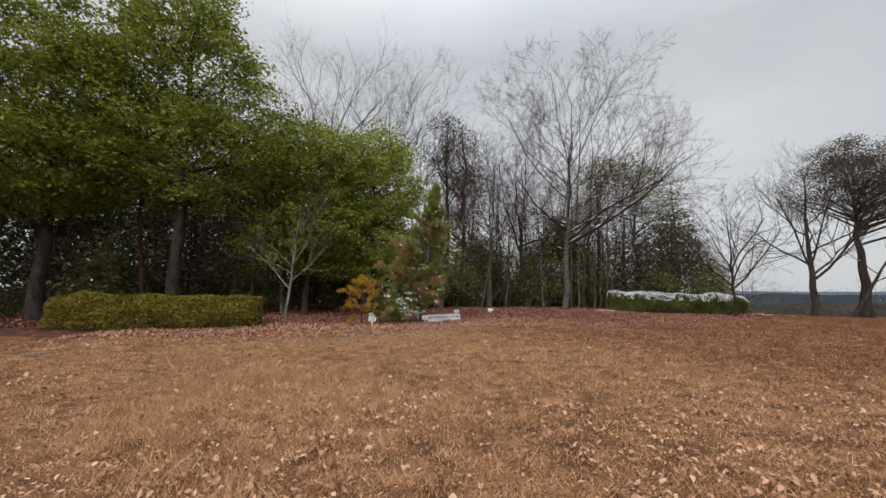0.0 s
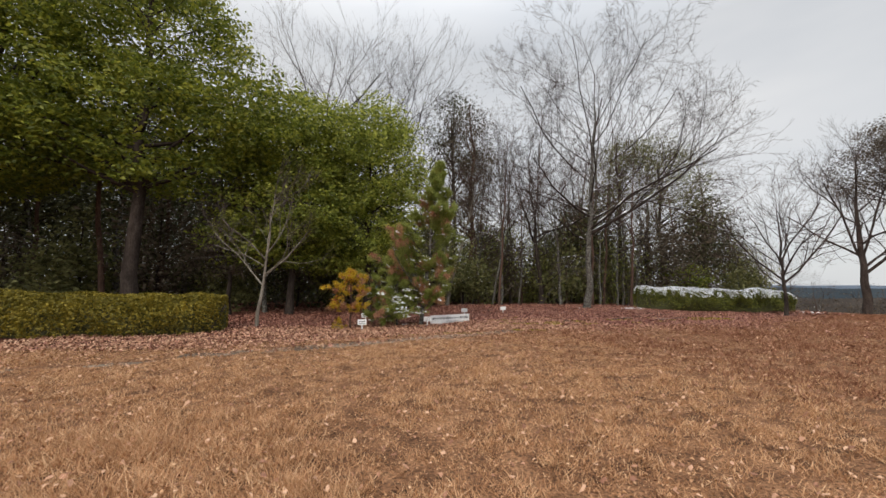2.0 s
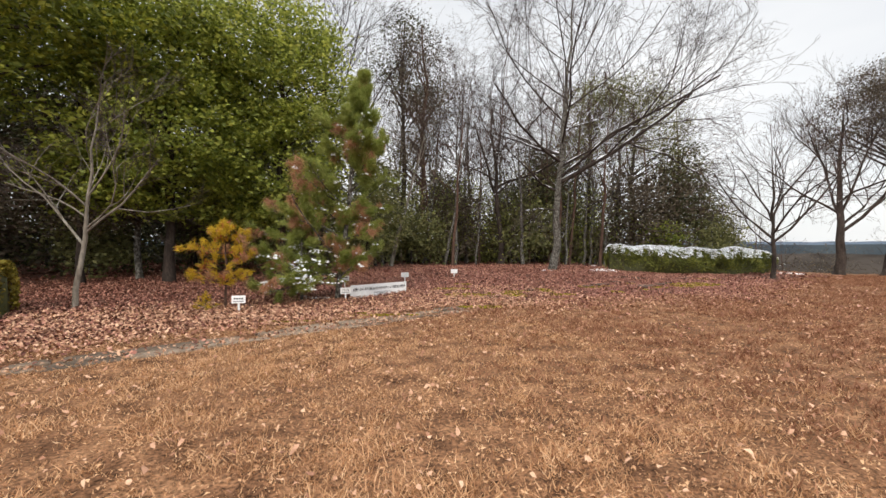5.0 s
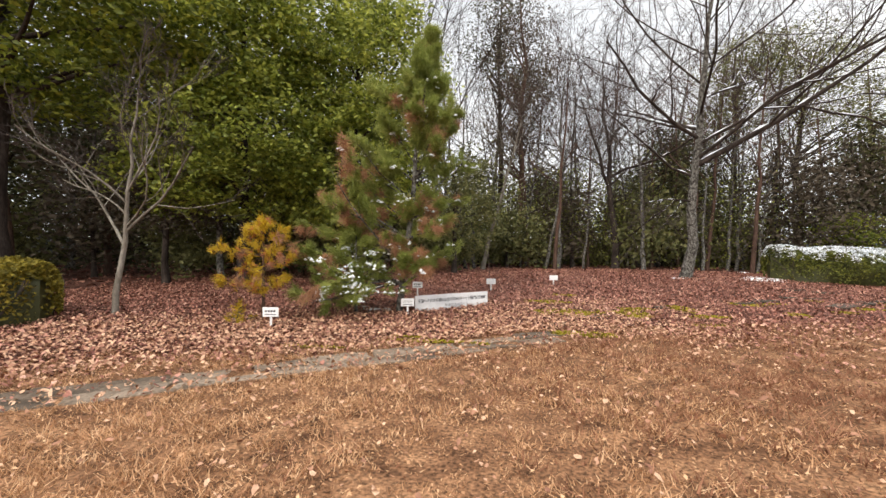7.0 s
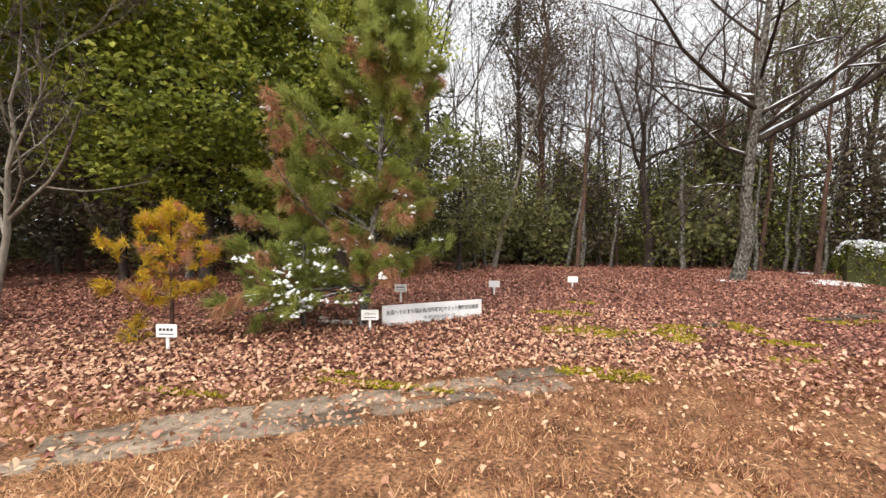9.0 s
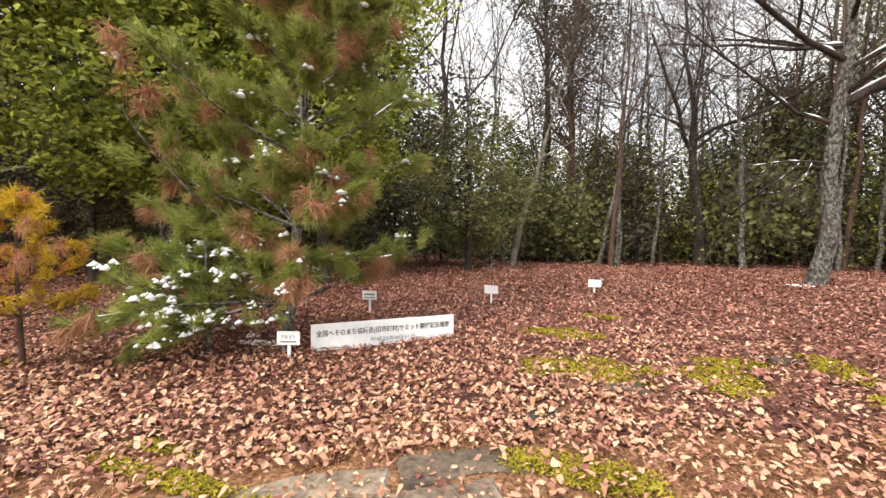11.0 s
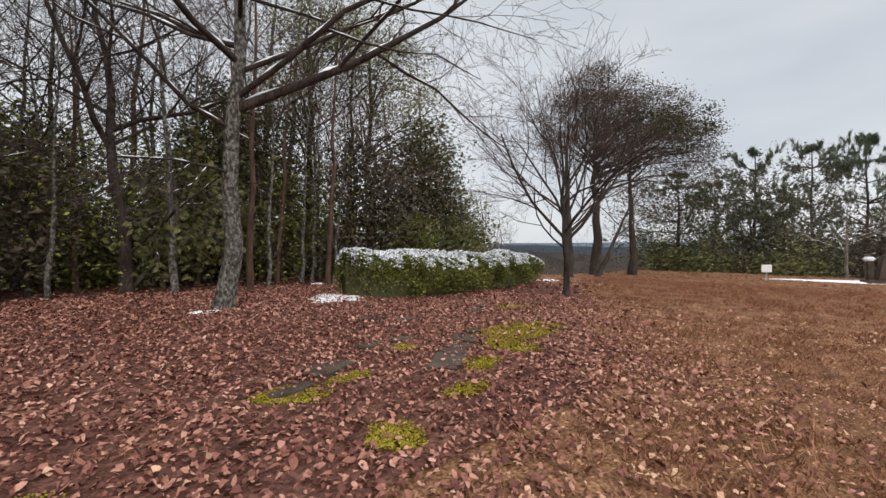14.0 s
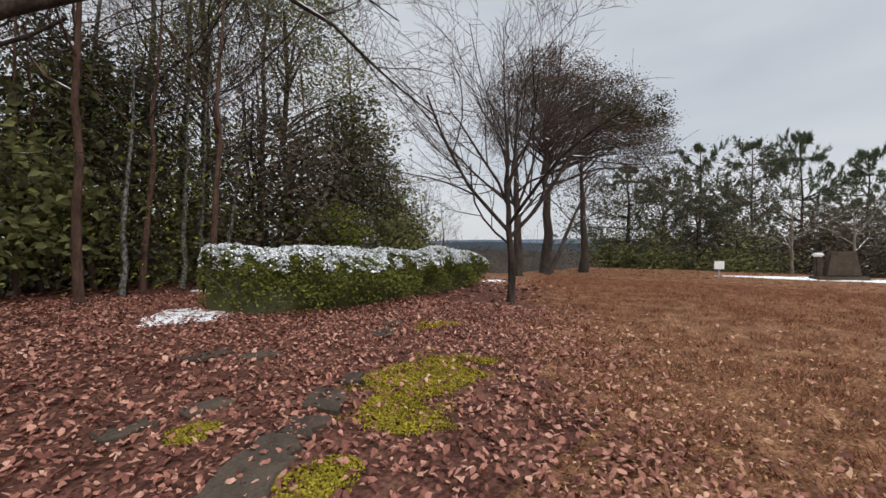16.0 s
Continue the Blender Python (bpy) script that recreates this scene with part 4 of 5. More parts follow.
        v, f = leaf_mesh(np.array(pts), rs.uniform(0.035, 0.09, snow), rs, 0.55, 0.45, 0.8)
        tagged(mesh_object("snow", v, f, M_SNOW, root, False, "patchy snow on the hedge top"), kind="stuff")
    return root


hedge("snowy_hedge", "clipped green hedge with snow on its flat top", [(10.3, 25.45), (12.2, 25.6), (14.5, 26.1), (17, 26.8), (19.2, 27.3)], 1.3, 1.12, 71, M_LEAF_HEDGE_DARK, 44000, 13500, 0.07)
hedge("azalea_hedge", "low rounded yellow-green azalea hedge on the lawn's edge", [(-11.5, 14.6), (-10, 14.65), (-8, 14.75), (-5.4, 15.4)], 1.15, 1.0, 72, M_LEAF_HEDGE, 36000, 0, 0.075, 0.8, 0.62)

# ---- the wood behind ----
# tall crowns behind the azalea hedge
leafy_tree("camphor_tree", "large evergreen tree with a broad olive-green crown", -9.8, 17.9, 15, 0.24,
           [((0.2, 0.2, 6.6), (3.6, 3.2, 2.2)), ((2.6, 0.8, 7.2), (2.4, 2.6, 2.0)), ((-0.5, 0.5, 10.2), (3.3, 3.2, 2.6)), ((-1.2, 0.8, 13.2), (2.4, 2.4, 2.1)), ((-3.2, -0.6, 6.2), (2.6, 2.6, 1.6)), ((4.2, 2.2, 6.4), (1.9, 2.0, 1.7))],
           81, M_LEAF_OAK, clumps=820, per=52, size=0.125, spread=0.38, limbs=30, hollow=0.45)
leafy_tree("camphor_tree", "evergreen tree with dense olive foliage over dark shade", -14.8, 17.5, 13, 0.26,
           [((0, -0.5, 6.0), (3.6, 3.0, 2.0)), ((0.4, 0, 8.8), (3.2, 3.0, 2.2)), ((-1.5, 0.3, 11.4), (3.0, 2.6, 1.8))], 82, M_LEAF_OAK, clumps=560, per=46, size=0.14, spread=0.4, limbs=22)
leafy_tree("evergreen_tree", "dense green broadleaf tree at the wood's edge", -5.7, 20.8, 9.5, 0.14,
           [((0, -0.4, 4.3), (2.5, 2.2, 2.2)), ((0.6, 0, 7.2), (2.2, 2.0, 1.9)), ((-1.4, -0.8, 3.0), (1.6, 1.3, 1.0))], 83, M_LEAF_GREEN, clumps=440, per=46, size=0.115, spread=0.36, hollow=0.35, snow=200)
leafy_tree("evergreen_tree", "bright green broadleaf tree behind the planted pines", -2.9, 22.4, 9.6, 0.14,
           [((-0.3, 0, 3.7), (2.4, 2.0, 2.0)), ((0.3, 0, 6.4), (2.3, 2.0, 2.0)), ((0.2, 0, 8.6), (1.5, 1.4, 1.2)), ((-1.2, -0.5, 2.3), (1.4, 1.1, 0.8))], 84, M_LEAF_GREEN, clumps=520, per=46, size=0.11, spread=0.34, hollow=0.35, snow=320)
leafy_tree("brown_leaved_tree", "small tree holding dry purplish-brown leaves in the shade", -8.0, 20.6, 6.2, 0.09,
           [((0, 0, 2.8), (2.0, 1.5, 1.3)), ((0.5, 0.2, 4.5), (1.7, 1.4, 1.1))], 89, M_LEAF_BROWN, clumps=240, per=34, size=0.085, spread=0.4, hollow=0.2)
leafy_tree("evergreen_tree", "green evergreen tree with snow-flecked leaves", -0.3, 25.6, 5.0, 0.09,
           [((0, 0, 2.2), (1.9, 1.5, 1.6)), ((0.2, 0, 3.8), (1.1, 1.1, 1.0))], 85, M_LEAF_OLIVE, clumps=200, per=20, size=0.10, spread=0.28, snow=250)
leafy_tree("evergreen_tree", "tall snow-flecked evergreen tree in the wood", 15.6, 33.0, 12.2, 0.2,
           [((0.6, -0.3, 8.6), (2.4, 2.0, 2.6)), ((1.9, -1.2, 6.0), (1.4, 1.4, 1.5)), ((0.2, 0, 10.8), (1.9, 1.6, 1.5))], 86, M_LEAF_OLIVE, clumps=230, per=40, size=0.09, spread=0.55, hollow=0.25, limbs=26, snow=120)
leafy_tree("evergreen_tree", "slim dark evergreen tree near the hedge", 17.6, 31.6, 8.2, 0.13,
           [((0.2, 0, 5.6), (1.5, 1.4, 2.0)), ((-0.6, 0, 3.6), (1.5, 1.3, 1.2))], 87, M_LEAF_DARK, clumps=150, per=20, size=0.14, spread=0.5, hollow=0.2, limbs=20, snow=80)
leafy_tree("evergreen_shrub", "leafy green shrub behind the snowy hedge", 15.2, 29.6, 3.1, 0.06,
           [((0, 0, 1.7), (1.2, 0.9, 0.9))], 88, M_LEAF_OAK, clumps=90, per=26, size=0.1, spread=0.32, category="shrub")

# tall bare crowns over the wood
bare_tree("tall_bare_tree", "tall leafless tree rising over the evergreens", -7.5, 31.5, 17.2, 0.26, 6.5, 91, bark=M_BARK_DARK, kids=(7, 6, 5, 4), last=4, limb_count=13, limb_len=0.42, lift=0.07, angle=36, snow=0)
bare_tree("tall_bare_tree", "leafless tree with many upright limbs", -3.4, 32.5, 17.0, 0.2, 6.0, 92, bark=M_BARK_DARK, kids=(7, 6, 5, 4), last=4, limb_count=12, limb_len=0.4, lift=0.07, angle=34, snow=0)
bare_tree("crooked_bare_tree", "dark crooked leafless tree with snow on one low limb", 6.45, 30.0, 11.5, 0.17, 3.6, 93, bark=M_BARK_DARK, lean=(-0.6, 0.2),
          limbs=[(1.0, (0.9, -0.45, 0.62), 3.6, 0.045), (3.7, (-0.5, -0.4, 0.9), 4.2, 0.08), (4.2, (0.8, -0.5, 0.6), 3.6, 0.07)], kids=(5, 4, 4, 3), last=4, limb_count=7, limb_len=0.34, snow=0.4)
bare_tree("leaning_pale_tree", "thin pale-barked tree leaning in the wood", 0.6, 27.7, 8.0, 0.10, 3.4, 94, bark=M_BARK_PALE, lean=(1.6, 0.4), kids=(4, 4, 3), last=3, limb_count=6, snow=0.2)
leafy_tree("tall_pine", "tall thin-crowned pine with brownish foliage", 2.2, 31.2, 14.0, 0.17, [((-0.3, 0, 6.6), (1.9, 1.5, 2.0)), ((0.4, 0, 9.3), (2.3, 1.8, 1.9)), ((-0.3, 0, 12.0), (1.6, 1.3, 1.3))], 95, M_LEAF_BROWN, clumps=420, per=26, size=0.085, spread=0.5, hollow=0.1, limbs=34, bark=M_BARK_RED, snow=150, trunk_top=0.95)
leafy_tree("tall_pine", "dark pine crown over the wood", 1.2, 33.2, 15.5, 0.17, [((0, 0, 13.9), (1.5, 1.3, 1.0)), ((-0.9, 0, 11.9), (1.7, 1.4, 0.9)), ((0.8, 0, 10.2), (1.8, 1.4, 1.0))], 96, M_LEAF_DARK, clumps=150, per=18, size=0.12, spread=0.5, limbs=26, hollow=0.2, trunk_top=0.95)
leafy_tree("tall_pine", "evergreen crown behind the big bare oak", 12.9, 33.4, 13.0, 0.18, [((0.4, 0, 10.6), (1.9, 1.6, 1.5)), ((-0.8, 0, 8.0), (1.6, 1.5, 1.6))], 97, M_LEAF_OLIVE, clumps=170, per=40, size=0.095, spread=0.5, hollow=0.25, limbs=18, trunk_top=0.9)

# stems of the wood, copied from a few
stem_spots = [(2.45, 30.2), (2.6, 29.8), (2.2, 29.9), (3.85, 29.2), (3.65, 28.4), (3.3, 28.9), (4.9, 31.9), (5.5, 31.3), (-0.1, 27.8), (0.2, 28.4), (8.98, 28.2), (9.8, 29.3), (11.35, 30.6), (11.5, 28.9), (12.6, 31.9), (11.9, 31.0), (10.4, 30.3), (13.6, 31.0),
              (-1.2, 29.0), (-2.6, 28.2), (-4.0, 26.5), (-5.5, 27.5), (-7.2, 25.0), (-8.6, 26.6), (-10.5, 24.2), (-12.0, 22.4), (-13.2, 26.0), (-15.0, 23.5), (-16.5, 21.2), (-18.5, 24.0), (-7.0, 21.6), (-12.4, 19.8), (7.9, 31.6), (14.8, 33.8), (16.6, 34.6), (1.4, 33.5), (-20.5, 21.0), (-17.6, 18.4),
              (5.0, 29.6), (7.4, 29.0), (8.2, 30.6), (12.2, 29.9), (13.0, 32.6), (14.2, 31.9), (1.5, 31.6), (4.2, 33.0), (6.6, 33.6), (9.2, 33.2), (11.2, 34.4), (16.2, 32.0), (18.3, 33.0), (-0.8, 30.4), (19.4, 34.0), (10.9, 32.4),
              (0.6, 34.6), (2.8, 35.2), (4.8, 34.6), (7.4, 35.4), (8.6, 34.8), (10.2, 36.0), (12.4, 35.0), (13.8, 34.4), (-1.8, 34.0), (5.8, 36.2), (9.6, 31.4), (3.0, 33.6)]
stems = [bare_tree("thin_wood_tree", "thin leafless tree stem in the wood", 2.45, 30.2, 9.5, 0.075, 3.6, 111, bark=M_BARK, kids=(4, 4, 3, 3), last=4, limb_count=6, limb_len=0.3, lift=0.08, snow=0.25, lean=(0.3, 0.2), group="thin trees of the wood", flare=1.25),
         bare_tree("thin_wood_tree", "thin leafless tree stem in the wood", 2.6, 29.8, 8.4, 0.06, 3.0, 112, bark=M_BARK_RED, twig=M_TWIG_RED, kids=(4, 3, 3, 3), last=4, limb_count=7, limb_len=0.28, lift=0.08, snow=0.2, lean=(-0.4, 0.1), group="thin trees of the wood", flare=1.25),
         bare_tree("thin_wood_tree", "thin leafless tree stem in the wood", 2.2, 29.9, 7.6, 0.055, 2.4, 113, bark=M_BARK, kids=(4, 3, 3, 3), last=4, limb_count=7, limb_len=0.3, lift=0.05, snow=0.25, lean=(0.9, -0.3), group="thin trees of the wood", flare=1.25)]
rs1 = np.random.RandomState(7)
for k, (x, y) in enumerate(stem_spots[3:]):
    c = copy_thing(stems[k % 3], pose(x, y, gz(x, y) - 0.05, 0, 0, rs1.uniform(0, 360)))
    s = rs1.uniform(0.85, 1.3) * (1.35 if x < -6 else 1.45 if y > 33 else 1.0)
    c.scale = (s * 1.15, s * 1.15, s)

# understorey
leaf_shrubs = [leafy_tree("understorey_shrub", "dark evergreen shrub in the shade of the wood", -1.6, 27.0, 3.2, 0.04, [((0, 0, 1.7), (1.5, 1.2, 1.2)), ((0.5, 0.2, 0.8), (1.4, 1.1, 0.7))], 121, M_LEAF_OLIVE, clumps=120, per=20, size=0.12, spread=0.42, hollow=0.15, category="shrub", snow=90, group="shrubs under the wood"),
               leafy_tree("understorey_shrub", "brownish shrub under the trees", 4.6, 30.6, 4.6, 0.05, [((0, 0, 2.6), (1.4, 1.2, 1.6)), ((-0.4, 0, 1.0), (1.4, 1.2, 0.8))], 122, M_LEAF_BROWN, clumps=110, per=18, size=0.12, spread=0.5, hollow=0.15, category="shrub", snow=60, group="shrubs under the wood")]
shrub_spots = [(-4.2, 24.6), (-6.5, 24.0), (-9.0, 22.4), (-11.4, 21.4), (-14.0, 20.6), (-16.5, 20.0), (-19.0, 21.0), (-3.0, 26.4), (1.6, 29.2), (7.2, 31.4), (8.6, 31.0), (10.2, 32.0), (12.0, 33.0), (13.4, 30.8), (0.2, 30.6), (3.2, 32.4), (6.0, 33.2), (9.4, 34.0), (-1.0, 32.0), (-5.0, 29.5), (-8.5, 29.0),
               (-12, 26.5), (-16, 26), (18.6, 33.4), (19.6, 31.2), (16.4, 31.0), (-21, 25), (14.2, 29.6), (5.2, 35), (11, 35.5), (15, 36), (-7.6, 33), (-15, 30)]
for k, (x, y) in enumerate(shrub_spots):
    c = copy_thing(leaf_shrubs[k % 2], pose(x, y, gz(x, y) - 0.05, 0, 0, rs1.uniform(0, 360)))
    s = rs1.uniform(0.85, 1.35)
    c.scale = (s, s, s * rs1.uniform(0.9, 1.3))
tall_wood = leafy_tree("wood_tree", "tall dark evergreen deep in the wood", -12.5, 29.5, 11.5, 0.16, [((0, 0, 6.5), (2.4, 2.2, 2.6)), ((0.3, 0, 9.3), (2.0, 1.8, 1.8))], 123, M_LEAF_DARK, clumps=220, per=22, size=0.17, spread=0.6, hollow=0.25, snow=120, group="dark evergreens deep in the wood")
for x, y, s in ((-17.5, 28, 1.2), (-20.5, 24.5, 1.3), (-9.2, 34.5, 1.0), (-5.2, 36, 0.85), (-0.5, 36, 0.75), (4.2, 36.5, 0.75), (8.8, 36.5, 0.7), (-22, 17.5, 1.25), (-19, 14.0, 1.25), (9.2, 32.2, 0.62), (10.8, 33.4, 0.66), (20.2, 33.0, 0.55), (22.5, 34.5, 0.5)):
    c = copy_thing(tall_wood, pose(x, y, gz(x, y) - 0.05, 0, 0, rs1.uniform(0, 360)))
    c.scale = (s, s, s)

def deep_wood(name, x0, x1, y0, y1, z0, top, leaves, size, mat, seed, label):
    """The depth of the wood: uncounted dark foliage in loose clumps and thin stems between."""
    rs = np.random.RandomState(seed)
    n = leaves // 26
    c = np.stack([rs.uniform(x0, x1, n), rs.uniform(y0, y1, n), z0 + (top - z0) * rs.uniform(0, 1, n) ** 0.9], 1)
    c = np.array([q for q in c if q[2] < z0 + (top - z0) * (0.45 + 0.75 * patchy(q[0], q[1], 0.35, seed))])
    pts = np.repeat(c, 26, 0) + rs.normal(0, 1, (len(c) * 26, 3)) * np.array([0.7, 0.7, 0.5])
    v, f = leaf_mesh(pts, size * rs.uniform(0.6, 1.3, len(pts)), rs, 0.3)
    tagged(mesh_object(name, v, f, mat), label, "woodland", "", "stuff")


# dark-leaf masses back the left wood, their colour standing for its deep shade
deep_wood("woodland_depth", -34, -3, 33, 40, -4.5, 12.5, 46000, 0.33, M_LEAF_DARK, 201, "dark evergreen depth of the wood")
deep_wood("woodland_depth", -3, 17, 35.5, 41, -4.5, 6.2, 44000, 0.22, M_LEAF_OLIVE, 202, "dark low growth behind the thin trees")
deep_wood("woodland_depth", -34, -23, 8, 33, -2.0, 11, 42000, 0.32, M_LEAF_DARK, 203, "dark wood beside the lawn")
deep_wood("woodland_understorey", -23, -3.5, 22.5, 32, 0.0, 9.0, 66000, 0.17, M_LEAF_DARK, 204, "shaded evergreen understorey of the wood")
deep_wood("woodland_understorey", -2, 15, 31, 35.5, -0.5, 7.0, 36000, 0.11, M_LEAF_OLIVE, 205, "brown and olive understorey behind the bed")

deep_wood("woodland_understorey", 3, 16, 31, 34.5, 1.0, 9.0, 30000, 0.065, M_LEAF_BROWN, 207, "brownish twiggy growth high among the thin trees")
deep_wood("woodland_understorey", -1, 14, 29.6, 34, 0.0, 4.8, 11000, 0.1, M_LEAF_GREEN, 206, "scattered green leaves among the thin stems")

deep_wood("slope_scrub", 19, 40, 36, 43, -6.0, 1.6, 14000, 0.16, M_LEAF_BROWN, 208, "brown leafless scrub on the falling slope")
deep_wood("far_scrub", 38, 50, 20, 34, -1.0, 8.0, 24000, 0.17, M_LEAF_BROWN, 210, "grey-brown thicket at the far side of the lawn")
deep_wood("far_scrub", 41, 52, 4, 20, -1.0, 5.0, 18000, 0.17, M_LEAF_BROWN, 209, "grey-brown scrub beneath the far pines")

# ---- across the lawn: pines, shelter, sign ----
far_pine = pine_tree("far_pine", "dark green pine across the lawn", 44, 25, 9.0, 0.2, 7.0, 131, M_NEEDLE_FAR, tufts=1700, count=11, length=0.3, blade=0.016, bare=0.3, shape=3.4, whorls=8, droop=0.0, sprays=9, group="pines across the lawn", bark=M_BARK_DARK)
for x, y, s, z in ((48, 25.6, 1.15, 1.75), (52.4, 22.6, 1.25, 2.0), (54, 19.4, 1.2, 2.1), (58, 15.3, 1.3, 2.1), (41, 29, 1.2, 1.1), (44.5, 27.5, 1.0, 1.25), (57, 11, 1.2, 1.6), (46.5, 23.5, 1.0, 1.2), (50.5, 16, 1.0, 1.3), (56, 7, 1.1, 1.4)):
    c = copy_thing(far_pine, pose(x, y, gz(x, y) - 0.05, 0, 0, rs1.uniform(0, 360)))
    c.scale = (s, s, z)
for x, y, s in ((40, 22, 1.5), (42, 18, 1.6), (43, 13.5, 1.7), (44, 9, 1.6), (39.5, 27, 1.5), (46, 23, 2.0), (48, 17, 2.2), (48, 10, 2.2), (45, 5, 2.0), (38.5, 29.5, 1.2)):
    c = copy_thing(leaf_shrubs[1 if s > 1.55 else 0], pose(x, y, gz(x, y) - 0.05, 0, 0, rs1.uniform(0, 360)))
    c.scale = (s * 1.2, s * 1.2, s)
    tagged(c, "dark undergrowth beneath the far pines", group="undergrowth across the lawn")
for k, (x, y, s) in enumerate(((37.5, 19.2, 0.62), (38.5, 14.5, 0.66), (36.8, 16.8, 0.5), (39, 10, 0.7))):
    small = bare_tree("snowy_bare_sapling", "small bare tree with snow along its branches", x, y, 5.0 * s / 0.6, 0.09, 1.2, 140 + k, bark=M_BARK_PALE, kids=(5, 4, 3), last=3, limb_count=6, limb_len=0.5, lift=0.01, angle=45, snow=0.9, group="saplings across the lawn")
for k, (x, y) in enumerate(((21.5, 31.5), (22.8, 32.5), (24.2, 33.5), (20.4, 30.4), (27, 34), (33, 33), (35, 31), (19.6, 32.2), (21.0, 34.0), (23.4, 34.8), (25.6, 35.2), (28.4, 35.6), (30.2, 34.4), (22.0, 30.6), (36.5, 33.4), (18.8, 30.2))):
    c = copy_thing(stems[k % 3], pose(x, y, gz(x, y) - 0.05, 0, 0, rs1.uniform(0, 360)))
    s = rs1.uniform(0.4, 0.7)
    c.scale = (s * 1.2, s * 1.2, s)


# ---- name board and plant labels ----
def lettering(name, text, width, height, mat, parent, x, y, z, bold=0.0):
    """Flat raised lettering fitted to a width and height, facing -y of its parent, centred."""
    cu = bpy.data.curves.new(name, 'FONT')
    cu.body, cu.extrude, cu.offset = text, 0.002, bold
    tmp = bpy.data.objects.new(name, cu)
    scene.collection.objects.link(tmp)
    bpy.context.view_layer.update()
    me = bpy.data.meshes.new_from_object(tmp.evaluated_get(bpy.context.evaluated_depsgraph_get()))
    bpy.data.objects.remove(tmp)
    co = np.array([v.co for v in me.vertices])
    lo, hi = co.min(0), co.max(0)
    for v in me.vertices:
        u = (v.co.x - lo[0]) / (hi[0] - lo[0]) - 0.5
        w = (v.co.y - lo[1]) / (hi[1] - lo[1]) - 0.5
        v.co = Vector((x + u * width, y - 0.0015 - (v.co.z - lo[2]) * 0.3, z + w * height))
    me.materials.clear()
    me.materials.append(mat)
    ob = new(name, me)
    ob.parent = parent
    return ob


turn = math.degrees(math.atan2(1.08, 1.30))
board = base("name_board", 0.68, 18.6, gz(0.68, 18.6), "long white board with black Japanese lettering on the leafy bed", "sign", turn=turn)
part("panel", box_bm(-0.88, 0.88, -0.012, 0.012, 0.0, 0.31, 0.004), M_WHITE, board)
for px in (-0.7, 0.7):
    part("stake", box_bm(px - 0.02, px + 0.02, 0.014, 0.045, -0.12, 0.27, 0.004), M_WOOD_DARK, board)
lettering("lettering", "全国へそのまち協議会(旧市町村)サミット開催記念植樹", 1.64, 0.088, M_INK, board, 0.0, -0.012, 0.195, 0.012)
lettering("date_lettering", "平成25年8月31日", 0.56, 0.055, M_INK_GREY, board, 0.08, -0.012, 0.085)


def plant_label(x, y, top, face, lines, label, tilt=0.0, lean=0.0):
    """A small white plate on a short stake."""
    z = gz(x, y)
    ob = base("plant_label", x, y, z, label, "plant label", "plant labels in the bed")
    ob.matrix_world = pose(x, y, z, 0, 0, face) @ pose(0, 0, 0, lean, tilt, 0)
    h = top - z
    part("stake", box_bm(-0.018, 0.018, 0.010, 0.028, -0.08, h - 0.03, 0.003), M_WHITE, ob)
    plate = part("plate", box_bm(-0.125, 0.125, -0.006, 0.007, h - 0.15, h, 0.004), M_WHITE, ob)
    if lines == "pine":
        lettering("lettering", "アカマツ", 0.16, 0.04, M_INK, plate, 0, -0.006, h - 0.06, 0.005)
    elif lines:
        for k in range(4):
            part("lettering_bar", box_bm(-0.085 + k * 0.045, -0.055 + k * 0.045, -0.009, -0.0055, h - 0.075, h - 0.045), M_INK, plate)
    if lines:
        part("lettering_bar", box_bm(-0.09, 0.09, -0.009, -0.0055, h - 0.12, h - 0.105), M_INK_GREY, plate)
    return ob


plant_label(-1.86, 16.05, 0.36, 10, "bars", "white plant label on a stake beside the golden pine")
plant_label(-2.22, 18.62, 0.40, 12, "bars", "tilted white plant label under the pine", tilt=-9)
plant_label(1.31, 21.55, 0.42, 5, "", "white plant label on a stake in fallen leaves")
plant_label(3.11, 22.98, 0.44, 8, "", "white plant label on a stake far back in the bed")
plant_label(-0.07, 17.75, 0.33, 18, "pine", "white pine name label beside the long board")
plant_label(-0.45, 20.2, 0.42, 8, "bars", "white plant label behind the planted pine")
rs2 = np.random.RandomState(5)
for x, y, h in ((1.22, 21.75, 1.25), (-1.5, 18.9, 0.9), (-2.45, 18.9, 0.8), (-0.6, 18.5, 0.6)):
    pts, _ = bent(rs2, (0, 0, -0.05), (rs2.normal(0, 0.15), 0.1, 1), h, 6, 0.1, 0.0)
    v, f = tubes([(pts, np.linspace(0.011, 0.005, 7), 6)])
    ob = base("sapling_whip", x, y, gz(x, y), "thin leafless sapling whip standing in the leaves", "sapling")
    mesh_object("stem", v, f, M_TWIG_RED, ob, True)


rs4 = np.random.RandomState(15)
fallen = base("leaning_dead_stem", 6.55, 30.5, gz(6.55, 30.5), "pale dead stem leaning in the wood with snow along it", "tree")
stem_line = np.array([(0, 0, -0.05), (0.55, 0.02, 0.75), (1.1, 0.03, 1.45), (1.8, 0.05, 1.8), (2.4, 0.05, 2.2), (3.1, 0.1, 2.55)])
v, f = tubes([(stem_line, [0.06, 0.055, 0.05, 0.042, 0.035, 0.02], 7), (np.array([(1.8, 0.05, 1.8), (2.2, 0.0, 2.35), (2.3, 0.0, 2.8)]), [0.025, 0.018, 0.01], 5)])
